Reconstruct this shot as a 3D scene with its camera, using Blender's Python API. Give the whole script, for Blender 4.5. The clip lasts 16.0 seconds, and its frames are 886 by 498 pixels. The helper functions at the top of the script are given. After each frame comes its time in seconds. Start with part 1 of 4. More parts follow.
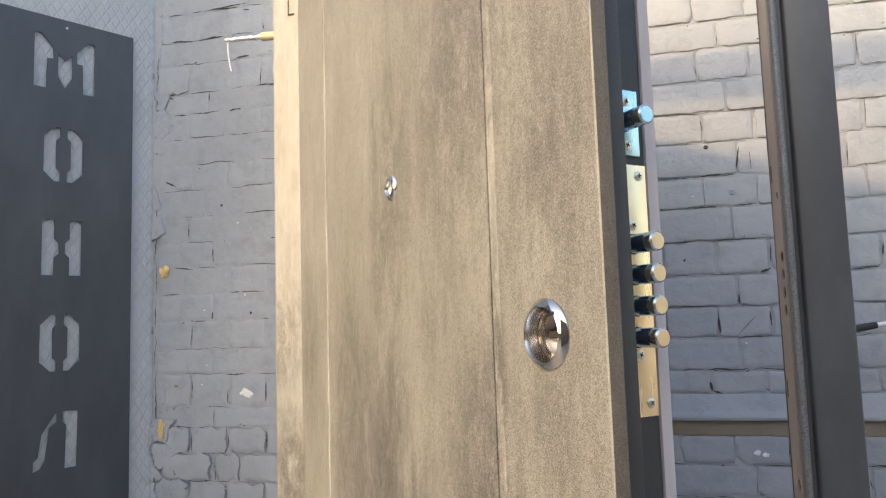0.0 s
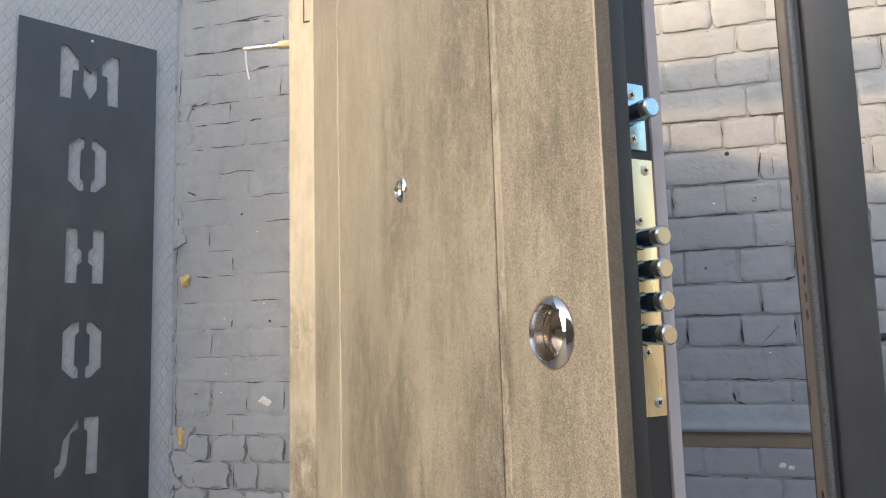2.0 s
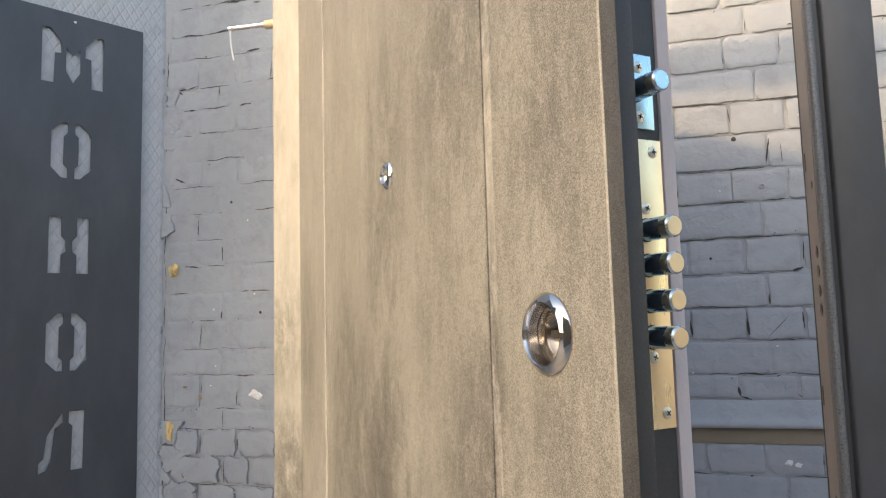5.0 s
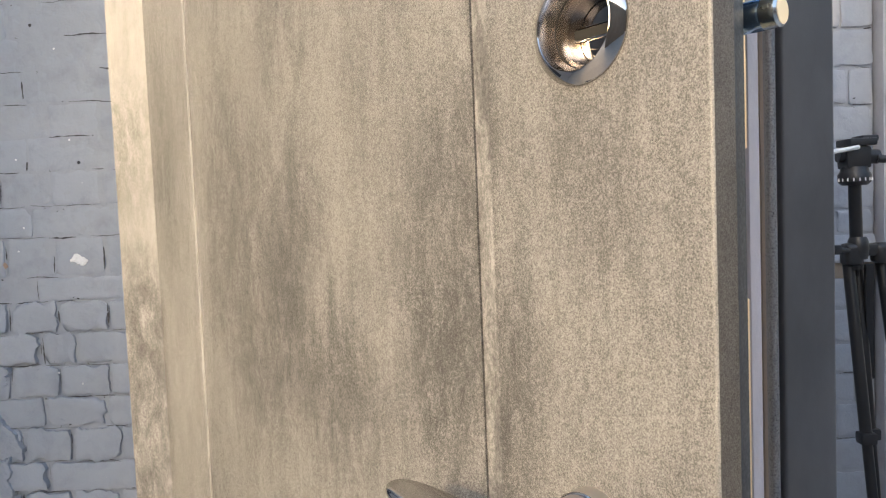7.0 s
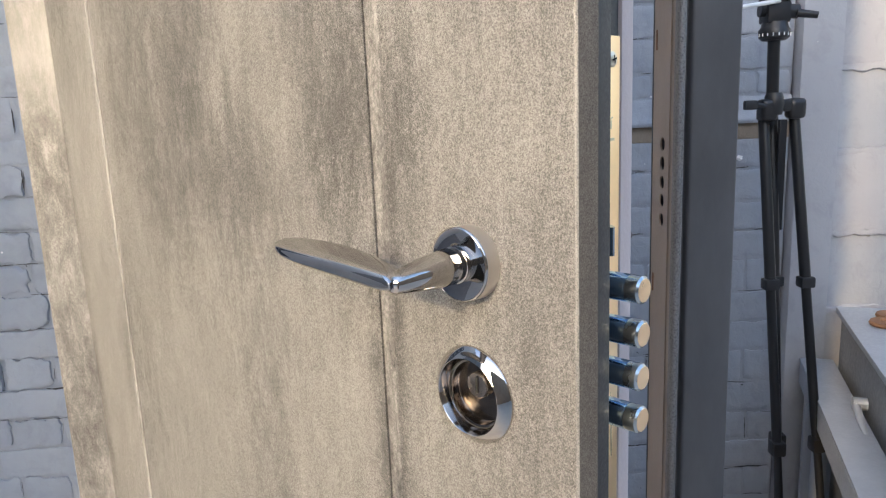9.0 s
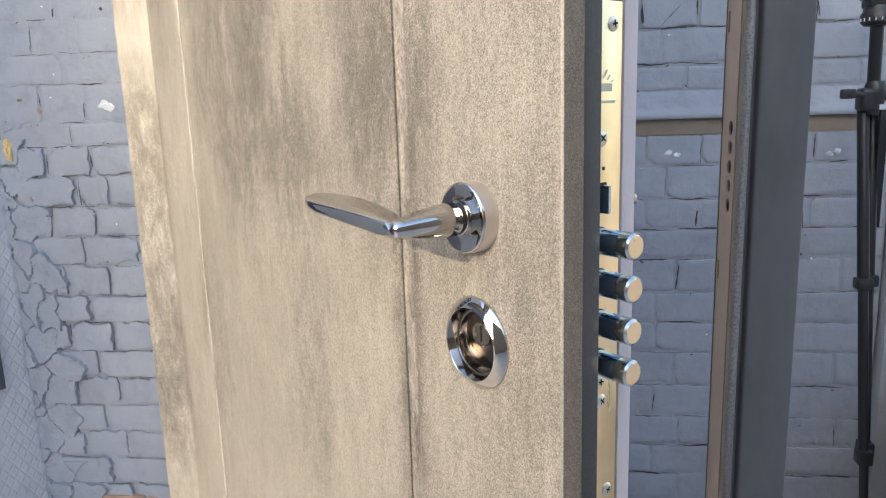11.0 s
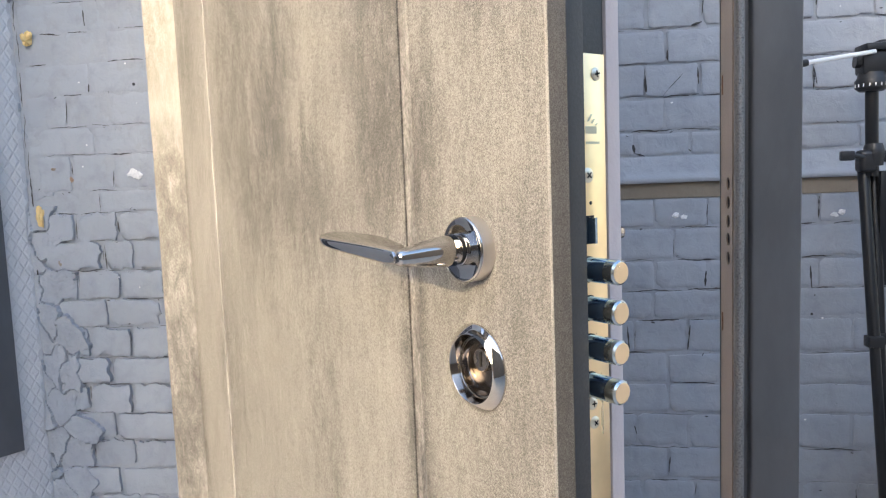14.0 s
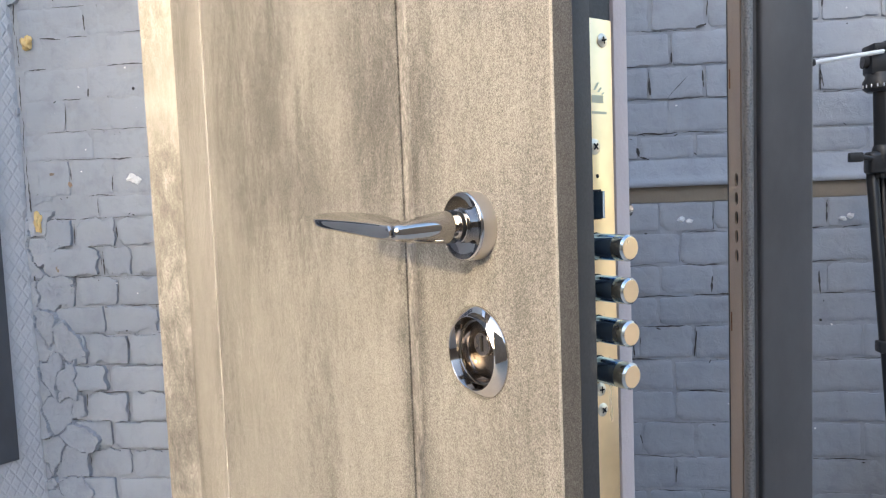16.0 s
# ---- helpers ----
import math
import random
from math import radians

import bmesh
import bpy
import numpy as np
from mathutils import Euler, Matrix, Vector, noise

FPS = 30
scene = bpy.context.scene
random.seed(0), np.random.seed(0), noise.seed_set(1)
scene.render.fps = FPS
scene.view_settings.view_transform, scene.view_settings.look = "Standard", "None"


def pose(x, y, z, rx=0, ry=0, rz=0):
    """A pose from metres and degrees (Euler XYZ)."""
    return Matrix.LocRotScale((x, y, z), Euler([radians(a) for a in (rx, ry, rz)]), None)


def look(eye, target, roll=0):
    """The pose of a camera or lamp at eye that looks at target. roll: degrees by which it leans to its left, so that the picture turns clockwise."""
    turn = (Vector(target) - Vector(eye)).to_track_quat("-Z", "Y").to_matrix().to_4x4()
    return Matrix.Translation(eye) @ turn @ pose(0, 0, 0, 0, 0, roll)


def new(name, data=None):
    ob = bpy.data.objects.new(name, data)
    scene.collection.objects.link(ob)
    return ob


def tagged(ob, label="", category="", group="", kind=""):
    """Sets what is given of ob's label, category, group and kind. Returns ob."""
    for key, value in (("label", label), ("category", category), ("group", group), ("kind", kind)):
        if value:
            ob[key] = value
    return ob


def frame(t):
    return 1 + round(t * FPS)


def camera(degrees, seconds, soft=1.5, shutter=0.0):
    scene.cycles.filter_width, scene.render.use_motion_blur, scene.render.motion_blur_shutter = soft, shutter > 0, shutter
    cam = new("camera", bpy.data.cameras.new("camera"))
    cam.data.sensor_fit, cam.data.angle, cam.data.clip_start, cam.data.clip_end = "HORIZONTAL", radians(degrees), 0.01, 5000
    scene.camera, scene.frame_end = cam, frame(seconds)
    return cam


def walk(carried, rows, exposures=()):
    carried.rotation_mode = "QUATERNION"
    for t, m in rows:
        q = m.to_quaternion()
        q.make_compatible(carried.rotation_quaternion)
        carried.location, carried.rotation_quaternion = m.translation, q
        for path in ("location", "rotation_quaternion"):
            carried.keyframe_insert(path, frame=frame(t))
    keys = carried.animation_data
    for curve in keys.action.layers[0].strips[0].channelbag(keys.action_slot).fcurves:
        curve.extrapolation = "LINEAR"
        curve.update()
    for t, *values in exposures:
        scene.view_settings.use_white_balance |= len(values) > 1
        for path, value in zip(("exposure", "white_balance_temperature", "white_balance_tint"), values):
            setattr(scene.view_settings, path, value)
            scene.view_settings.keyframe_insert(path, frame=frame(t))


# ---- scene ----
cam = camera(63.9, 16.0, soft=1.2)

PATH = [
    (0, (0.485, -0.364, 1.282), (-1.254, 0.606, 1.472), -1.8),
    (0.5, (0.489, -0.359, 1.276), (-1.263, 0.581, 1.49), -1.7),
    (1, (0.49, -0.356, 1.272), (-1.27, 0.568, 1.496), -1.6),
    (1.5, (0.491, -0.35, 1.268), (-1.273, 0.565, 1.497), -1.6),
    (2, (0.486, -0.345, 1.268), (-1.281, 0.563, 1.498), -1.6),
    (2.5, (0.479, -0.344, 1.268), (-1.29, 0.56, 1.495), -1.7),
    (3, (0.478, -0.34, 1.266), (-1.292, 0.562, 1.496), -1.6),
    (5.3, (0.416, -0.297, 1.281), (-1.355, 0.615, 1.463), -1.6),
    (5.5, (0.389, -0.291, 1.283), (-1.377, 0.637, 1.431), -1.7),
    (6, (0.327, -0.281, 1.265), (-1.395, 0.733, 1.341), -1.7),
    (6.5, (0.279, -0.299, 1.215), (-1.347, 0.865, 1.2), -2.0),
    (7, (0.241, -0.302, 1.173), (-1.274, 0.998, 1.059), -2.3),
    (7.5, (0.226, -0.3, 1.135), (-1.208, 1.075, 0.911), -2.4),
    (8, (0.228, -0.309, 1.111), (-1.159, 1.095, 0.788), -2.5),
    (8.5, (0.249, -0.297, 1.101), (-1.123, 1.108, 0.724), -2.4),
    (9, (0.275, -0.288, 1.085), (-1.118, 1.091, 0.691), -2.4),
    (9.5, (0.31, -0.288, 1.074), (-1.158, 1.01, 0.673), -2.3),
    (10, (0.322, -0.278, 1.066), (-1.216, 0.935, 0.663), -2.3),
    (10.2, (0.325, -0.273, 1.063), (-1.23, 0.919, 0.661), -2.2),
    (12.3, (0.351, -0.263, 1.066), (-1.249, 0.877, 0.689), -2.0),
    (12.5, (0.353, -0.261, 1.06), (-1.252, 0.879, 0.707), -2.3),
    (13, (0.363, -0.278, 1.052), (-1.251, 0.864, 0.751), -2.2),
    (13.5, (0.376, -0.28, 1.049), (-1.247, 0.864, 0.81), -2.2),
    (14, (0.375, -0.285, 1.043), (-1.253, 0.861, 0.852), -2.2),
    (14.5, (0.374, -0.278, 1.037), (-1.257, 0.867, 0.872), -2.2),
    (15, (0.379, -0.273, 1.031), (-1.255, 0.871, 0.876), -2.2),
    (15.5, (0.37, -0.275, 1.024), (-1.264, 0.868, 0.875), -2.1),
    (16, (0.358, -0.271, 1.017), (-1.277, 0.872, 0.869), -2.2),
]
EXPOSURES = [(0.0, 1.95, 7150, 9), (2.0, 1.89, 7300, 9), (5.5, 1.95, 7300, 9), (6.5, 2.00, 7000, 9), (8.5, 2.13, 6350, 9), (10.0, 2.31, 6450, 9), (12.5, 2.46, 6600, 9), (16.0, 2.41, 6600, 9)]
walk(cam, [(t, look(eye, target, roll)) for t, eye, target, roll in PATH], EXPOSURES)

# ---- light ----
SUN = Vector((0.175, -0.87, 0.37)).normalized()
world = bpy.data.worlds.new("sky")
scene.world = world
world.use_nodes = True
wn = world.node_tree
sky = wn.nodes.new("ShaderNodeTexSky")
sky.sky_type = "NISHITA"
sky.sun_disc = False
sky.sun_elevation = math.asin(SUN.z)
sky.sun_rotation = math.atan2(SUN.x, SUN.y)
sky.air_density, sky.dust_density = 1.0, 2.5
wn.nodes["Background"].inputs["Strength"].default_value = 0.158
wn.links.new(sky.outputs[0], wn.nodes["Background"].inputs["Color"])
sun = new("sun", bpy.data.lights.new("sun", "SUN"))
sun.data.energy, sun.data.angle, sun.data.color = 0.72, radians(1.5), (1.0, 0.70, 0.38)
sun.matrix_world = look(SUN * 12, (0, 0, 0))


# ---- materials ----
class Mat:
    """A small node-graph builder round one Principled shader."""

    def __init__(self, name, color, rough=0.6, metal=0.0, spec=0.5):
        self.m = bpy.data.materials.new(name)
        self.m.use_nodes = True
        self.t = self.m.node_tree
        self.b = self.t.nodes["Principled BSDF"]
        self.put("Base Color", (*color, 1) if not hasattr(color, "links") else color)
        self.put("Roughness", rough)
        self.put("Metallic", metal)
        self.put("Specular IOR Level", spec)

    def node(self, kind, ins=(), **props):
        n = self.t.nodes.new("ShaderNode" + kind)
        for key, value in props.items():
            setattr(n, key, value)
        for key, value in dict(ins).items():
            self.wire(value, n.inputs[key])
        return n

    def wire(self, value, socket):
        if hasattr(value, "links"):
            self.t.links.new(value, socket)
        else:
            socket.default_value = value

    def put(self, key, value):
        self.wire(value, self.b.inputs[key])
        return self

    def coords(self, scale=(1, 1, 1), local=True, seed=0.0):
        c = self.node("TexCoord").outputs["Object"] if local else self.node("NewGeometry").outputs["Position"]
        return self.node("Mapping", {"Vector": c, "Scale": scale, "Location": (seed, seed * 1.7, seed * 0.6)}).outputs[0]

    def noise(self, vec, scale, detail=4, rough=0.6, distort=0.0):
        return self.node("TexNoise", {"Vector": vec, "Scale": scale, "Detail": detail, "Roughness": rough, "Distortion": distort}).outputs["Fac"]

    def ramp(self, fac, stops, smooth=False):
        n = self.node("ValToRGB", {"Fac": fac})
        e = n.color_ramp.elements
        if smooth:
            n.color_ramp.interpolation = "EASE"
        while len(e) < len(stops):
            e.new(0.5)
        for el, (p, c) in zip(e, stops):
            el.position = p
            el.color = (c, c, c, 1) if isinstance(c, (int, float)) else (*c, 1)
        return n.outputs["Color"]

    def mix(self, fac, a, b, mode="MIX"):
        n = self.node("Mix", data_type="RGBA", blend_type=mode)
        for i, v in ((0, fac), (6, a), (7, b)):
            if isinstance(v, tuple) and len(v) == 3:
                v = (*v, 1)
            self.wire(v, n.inputs[i])
        return n.outputs[2]

    def bump(self, height, strength, distance=0.001):
        old = self.b.inputs["Normal"].links
        ins = {"Height": height, "Strength": strength, "Distance": distance}
        if old:
            ins["Normal"] = old[0].from_socket
        return self.put("Normal", self.node("Bump", ins).outputs[0])


def make_panel(name, pale=1.0, mottle=1.0, smooth=1.0, gloss=None):
    """Printed oak film: smoky clouds, streaks and a salt-and-pepper grain."""
    m = Mat(name, (0.3, 0.26, 0.21), 0.5, 0, 0.4)
    v = m.coords(local=False)
    math2 = lambda op, a, b: m.node("Math", {0: a, 1: b}, operation=op).outputs[0]
    cloud = m.noise(m.coords((1, 1, 0.34), local=False, seed=1.9), 8, 5, 0.62, 0.5)
    patch = m.noise(m.coords((1, 1, 0.30), local=False, seed=3.1), 34, 5, 0.66, 0.6)
    streak = m.noise(m.coords((1, 1, 0.13), local=False, seed=5.3), 150, 4, 0.65, 0.3)
    fine = m.coords((1, 1, 0.82), local=False, seed=7.7)
    grain = m.noise(fine, 1450, 2, 0.8, 0.4)
    ragged = m.noise(m.coords((1, 1, 0.45), local=False, seed=13.9), 95, 5, 0.72, 0.8)
    speck = m.noise(m.coords((1, 1, 0.6), local=False, seed=11.3), 210, 3, 0.6, 0.4)
    dots = m.noise(m.coords((1, 1, 0.7), local=False, seed=17.3), 520, 4, 0.75, 0.5)
    # smoky patches in the printed film, the last one dims the groove's painted sheen: centre x and z, half width and
    # height, strength
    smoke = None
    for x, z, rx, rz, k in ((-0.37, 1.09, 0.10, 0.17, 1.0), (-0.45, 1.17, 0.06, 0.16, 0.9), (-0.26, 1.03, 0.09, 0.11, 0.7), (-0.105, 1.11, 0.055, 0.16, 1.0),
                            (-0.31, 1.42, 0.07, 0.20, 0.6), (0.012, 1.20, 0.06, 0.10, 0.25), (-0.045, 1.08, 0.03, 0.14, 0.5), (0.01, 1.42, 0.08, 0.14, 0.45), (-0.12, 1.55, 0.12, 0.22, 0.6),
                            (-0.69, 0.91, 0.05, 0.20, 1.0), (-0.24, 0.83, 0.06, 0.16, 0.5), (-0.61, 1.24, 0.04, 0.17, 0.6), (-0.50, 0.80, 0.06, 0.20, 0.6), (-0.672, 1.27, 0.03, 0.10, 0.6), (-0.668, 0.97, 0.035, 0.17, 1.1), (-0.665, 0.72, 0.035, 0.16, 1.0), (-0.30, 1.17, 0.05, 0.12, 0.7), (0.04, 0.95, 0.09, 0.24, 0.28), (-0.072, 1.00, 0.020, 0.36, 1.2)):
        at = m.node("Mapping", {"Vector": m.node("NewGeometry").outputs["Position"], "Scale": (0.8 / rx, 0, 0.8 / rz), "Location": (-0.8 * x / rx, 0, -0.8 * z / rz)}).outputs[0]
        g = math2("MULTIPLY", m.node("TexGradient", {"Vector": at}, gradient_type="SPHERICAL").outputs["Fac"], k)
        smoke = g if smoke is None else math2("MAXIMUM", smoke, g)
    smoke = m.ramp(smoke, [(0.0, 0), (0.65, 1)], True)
    tone = 0.50
    for n, w in ((cloud, 0.30 * mottle), (patch, 0.28 * mottle), (ragged, 0.16 * mottle), (streak, 0.21 * mottle), (speck, 0.16 * smooth), (dots, 0.34 * smooth), (grain, 1.45 * smooth)):
        tone = math2("ADD", tone, math2("MULTIPLY", math2("SUBTRACT", n, 0.5), w))
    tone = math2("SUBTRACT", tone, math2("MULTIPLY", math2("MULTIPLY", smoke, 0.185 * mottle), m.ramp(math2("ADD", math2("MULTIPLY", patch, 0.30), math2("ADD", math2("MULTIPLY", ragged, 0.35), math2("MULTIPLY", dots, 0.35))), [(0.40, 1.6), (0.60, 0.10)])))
    pick = lambda c: tuple(0.775 * pale * x for x in c)
    col = m.ramp(tone, [(0.14, (0.058, 0.058, 0.057)), (0.38, pick((0.154, 0.152, 0.147))), (0.56, pick((0.286, 0.283, 0.275))), (0.80, pick((0.428, 0.421, 0.410)))])
    m.put("Base Color", col)
    m.put("Roughness", gloss or m.ramp(grain, [(0.3, 0.46), (0.7, 0.30)]))
    m.bump(grain, 0.95 * smooth, 0.0010)
    m.bump(m.noise(v, 18, 2), 0.08 if gloss is None else 0.02, 0.004)
    return m.m


def make_paint(name, a, b, rough=0.62, cracks=0.5, seed=0.0, local=False, vary=0.22):
    """Thick brushed masonry paint, dirty and chipped."""
    m = Mat(name, a, rough, 0, 0.35)
    v = m.coords(local=local, seed=seed)
    big = m.noise(v, 2.3, 5, 0.6)
    mid = m.noise(v, 17, 5, 0.65, 0.4)
    col = m.mix(m.ramp(big, [(0.35, 0), (0.68, 1)]), a, b)
    col = m.mix(m.ramp(mid, [(0.50, 0), (0.8, 0.45)]), col, tuple(x * 0.62 for x in a))
    rand = m.node("ObjectInfo").outputs["Random"]
    col = m.mix(m.ramp(rand, [(0, 0.0), (1, vary)]), col, tuple(min(1, x * 1.22) for x in b))
    chips = m.ramp(m.noise(v, 33, 4, 0.7, 0.8), [(0.735, 0), (0.75, 1)])
    col = m.mix(m.node("Math", {0: chips, 1: cracks}, operation="MULTIPLY").outputs[0], col, (0.10, 0.085, 0.07))
    flecks = m.ramp(m.noise(v, 61, 2, 0.5), [(0.80, 0), (0.81, 1)])
    col = m.mix(m.node("Math", {0: flecks, 1: 0.7}, operation="MULTIPLY").outputs[0], col, (0.72, 0.72, 0.72))
    m.put("Base Color", col)
    m.put("Roughness", m.ramp(mid, [(0.3, rough - 0.12), (0.7, rough + 0.12)]))
    m.bump(m.noise(v, 42, 5, 0.6, 0.5), 0.60, 0.004)
    m.bump(m.noise(v, 240, 3, 0.6), 0.2, 0.001)
    return m.m


def make_metal(name, color, rough, grain=(1, 1, 60), amount=0.08, metal=1.0, seed=0.0):
    m = Mat(name, color, rough, metal)
    v = m.coords(grain, local=False, seed=seed)
    n = m.noise(v, 40, 4, 0.6)
    m.put("Roughness", m.ramp(n, [(0.3, max(0.02, rough - amount)), (0.7, rough + amount)]))
    m.put("Base Color", m.mix(m.ramp(m.noise(m.coords(local=False, seed=seed + 2), 24, 4), [(0.35, 0), (0.75, 1)]), color, tuple(x * 0.82 for x in color)))
    return m.m


def make_coat(name, color, rough=0.5, bump=0.25, scale=420, metal=0.0, dust=0.25, speck=0.0):
    """Sprayed coat with a fine orange-peel or hammered relief."""
    m = Mat(name, color, rough, metal)
    v = m.coords(local=False)
    d = m.ramp(m.noise(m.coords((1, 1, 0.4), local=False, seed=4), 9, 5, 0.65), [(0.4, 0), (0.75, dust)])
    col = m.mix(d, color, tuple(min(1, x * 1.9 + 0.02) for x in color))
    n = m.noise(v, scale, 3, 0.6)
    if speck:
        col = m.mix(m.ramp(n, [(0.40, speck), (0.56, 0)]), col, tuple(x * 0.25 for x in color))
    m.put("Base Color", col)
    m.put("Roughness", m.ramp(n, [(0.3, rough - 0.1), (0.7, rough + 0.1)]))
    m.bump(n, bump, 0.001)
    return m.m


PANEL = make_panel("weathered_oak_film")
# Panel film made lighter for the architrave: its sheen is in the colour.
ARCHITRAVE_FILM = make_panel("architrave_film_sheen_tint", 1.24, 0.95, 0.28)
# Groove films are paler copies of the panel's: sheen painted into their colour.
GROOVE = make_panel("groove_film_sheen_tint", 1.36, 1.0, 0.25, 0.20)
GROOVE_SHEEN = make_panel("left_groove_film_sheen_tint", 1.42, 0.8, 0.2, 0.14)
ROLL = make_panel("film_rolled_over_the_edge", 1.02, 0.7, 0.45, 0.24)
BRICK = make_paint("grey_painted_brick", (0.286, 0.309, 0.342), (0.346, 0.369, 0.401), 0.6, 0.35, vary=0.16)
MORTAR = make_paint("grey_painted_mortar", (0.293, 0.313, 0.340), (0.350, 0.369, 0.392), 0.7, 0.5, 0.0, vary=0.08)
QUILT = make_paint("pale_grey_wall_covering", (0.425, 0.432, 0.450), (0.465, 0.472, 0.488), 0.55, 0.0, 9.0)
BLOCK = make_paint("pale_painted_block", (0.32, 0.33, 0.355), (0.365, 0.375, 0.395), 0.6, 0.25, 13.0, vary=0.06)
TAN = make_paint("tan_mortar", (0.27, 0.225, 0.175), (0.23, 0.19, 0.14), 0.8, 0.5, 17.0)
RAWBRICK = make_paint("raw_brick", (0.33, 0.17, 0.10), (0.42, 0.31, 0.22), 0.85, 0.3, 19.0)
PLASTER = make_paint("brown_plaster", (0.26, 0.19, 0.14), (0.30, 0.23, 0.17), 0.8, 0.1, 23.0)
SLATE = make_paint("slate_grey_plaster", (0.20, 0.205, 0.22), (0.24, 0.245, 0.26), 0.8, 0.1, 37.0)
GROUND = make_paint("dusty_concrete", (0.50, 0.465, 0.42), (0.57, 0.53, 0.475), 0.85, 0.4, 29.0)
CHROME = make_metal("polished_chrome", (0.49, 0.475, 0.46), 0.04, (1, 1, 1), 0.02)
BRIGHT = make_metal("bright_nickel", (0.74, 0.72, 0.68), 0.12, (1, 1, 1), 0.04)
SATIN = make_metal("satin_chrome", (0.70, 0.68, 0.66), 0.30, (1, 1, 1), 0.06)
POLISH = make_metal("worn_chrome_polish", (0.64, 0.625, 0.605), 0.14, (1, 1, 1), 0.05)
# Neutral steel tinted blue: the sky's reflection is put into its colour.
STEEL = make_metal("sky_tinted_bolt_steel", (0.46, 0.64, 0.84), 0.12, (1, 1, 1), 0.06)
ZINC = make_metal("yellow_passivated_zinc", (0.94, 0.725, 0.43), 0.32, (1, 1, 0.15), 0.1)
# Cyan of the mirrored sky is mixed into this zinc's base colour.
BLUEZINC = make_metal("sky_tinted_zinc", (0.50, 0.72, 0.82), 0.30, (1, 1, 0.2), 0.08)
BRONZE = make_metal("dark_bronze_grey", (0.155, 0.135, 0.118), 0.20, (1, 1, 6), 0.05)
DISH = make_metal("black_nickel", (0.31, 0.275, 0.245), 0.10, (1, 1, 1), 0.02)
NICKEL = make_metal("dull_nickel", (0.36, 0.31, 0.265), 0.26, (1, 1, 1), 0.05)
CUP = make_metal("turned_nickel_cup", (0.70, 0.67, 0.64), 0.19, (1, 1, 1), 0.02)
SHUTTER = make_metal("mirror_polished_shutter", (0.36, 0.31, 0.265), 0.06, (1, 40, 1), 0.02)
STEELTIP = make_metal("brushed_bolt_tip", (0.52, 0.58, 0.61), 0.26, (1, 1, 1), 0.06)
PALEZINC = make_metal("pale_zinc_screw", (0.80, 0.74, 0.60), 0.42, (1, 1, 1), 0.08)
ENDGRAIN = make_metal("turned_bolt_end", (0.90, 0.68, 0.43), 0.34, (1, 1, 1), 0.1)
LEAF = make_coat("graphite_door_steel", (0.034, 0.033, 0.032), 0.5, 0.2, 500)
# Panel film darkened for the side face: its shade is put into the colour.
EDGE = make_panel("shaded_film_on_edge", 0.36, 0.5, 0.5, 0.26)
JAMB = make_coat("slate_grey_powder_coat", (0.080, 0.080, 0.082), 0.42, 0.15, 600, dust=0.45)
HAMMER = make_coat("hammered_grey_coat", (0.225, 0.215, 0.205), 0.36, 1.0, 420, 0.35, speck=0.45)
REVEAL = make_coat("bronze_grey_coat", (0.37, 0.30, 0.235), 0.45, 0.2, 500)
OUTER = make_coat("pale_lilac_film_edge", (0.50, 0.435, 0.42), 0.55, 0.4, 300, dust=0.15)
SIGN = make_coat("anthracite_sign_coat", (0.050, 0.056, 0.068), 0.42, 0.12, 700, dust=0.35)
BLACK = make_coat("black_plastic", (0.011, 0.011, 0.012), 0.42, 0.1, 200, dust=0.12)
TUBE = Mat("black_anodised_tube", (0.012, 0.013, 0.015), 0.32, 0.2).m
CABINET = make_coat("worn_grey_enamel", (0.18, 0.19, 0.20), 0.5, 0.2, 120, dust=0.3)
RAIL = make_coat("light_grey_enamel", (0.31, 0.335, 0.365), 0.45, 0.15, 160, dust=0.2)
RUST = make_coat("rusty_iron", (0.20, 0.10, 0.05), 0.85, 0.8, 200)
WHITE = make_coat("white_plastic", (0.75, 0.75, 0.73), 0.45, 0.1, 200, dust=0.05)
BEIGE = make_coat("beige_plastic_sleeve", (0.55, 0.45, 0.30), 0.55, 0.1, 200, dust=0.1)
FOAM = make_paint("yellow_mounting_foam", (0.62, 0.42, 0.16), (0.72, 0.54, 0.26), 0.9, 0.3, 31.0)
# Near-black used for the shade inside holes, slots and openings.
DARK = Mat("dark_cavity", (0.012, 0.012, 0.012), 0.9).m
CRACK = Mat("crack_dirt", (0.055, 0.052, 0.05), 0.95).m
INK = Mat("grey_print", (0.50, 0.48, 0.36), 0.5, 0.5).m
glass = Mat("peephole_glass", (0.9, 0.93, 0.92), 0.03)
glass.put("Transmission Weight", 0.9)
GLASS = glass.m


# ---- mesh helpers ----
def finish(bm, name, material, smooth=40):
    me = bpy.data.meshes.new(name)
    bmesh.ops.recalc_face_normals(bm, faces=bm.faces)
    bm.to_mesh(me)
    bm.free()
    for mt in material if isinstance(material, (list, tuple)) else [material]:
        me.materials.append(mt)
    if smooth:
        me.shade_smooth()
        me.set_sharp_from_angle(angle=radians(smooth))
    return me


def part(name, bm, material, parent=None, label="", at=None, smooth=40):
    ob = new(name, finish(bm, name, material, smooth))
    if parent:
        ob.parent = parent
    if at is not None:
        ob.matrix_basis = at
    return tagged(ob, label)


def thing(name, label, category, at=None, group="", kind=""):
    ob = new(name)
    if at is not None:
        ob.matrix_basis = at
    return tagged(ob, label, category, group, kind)


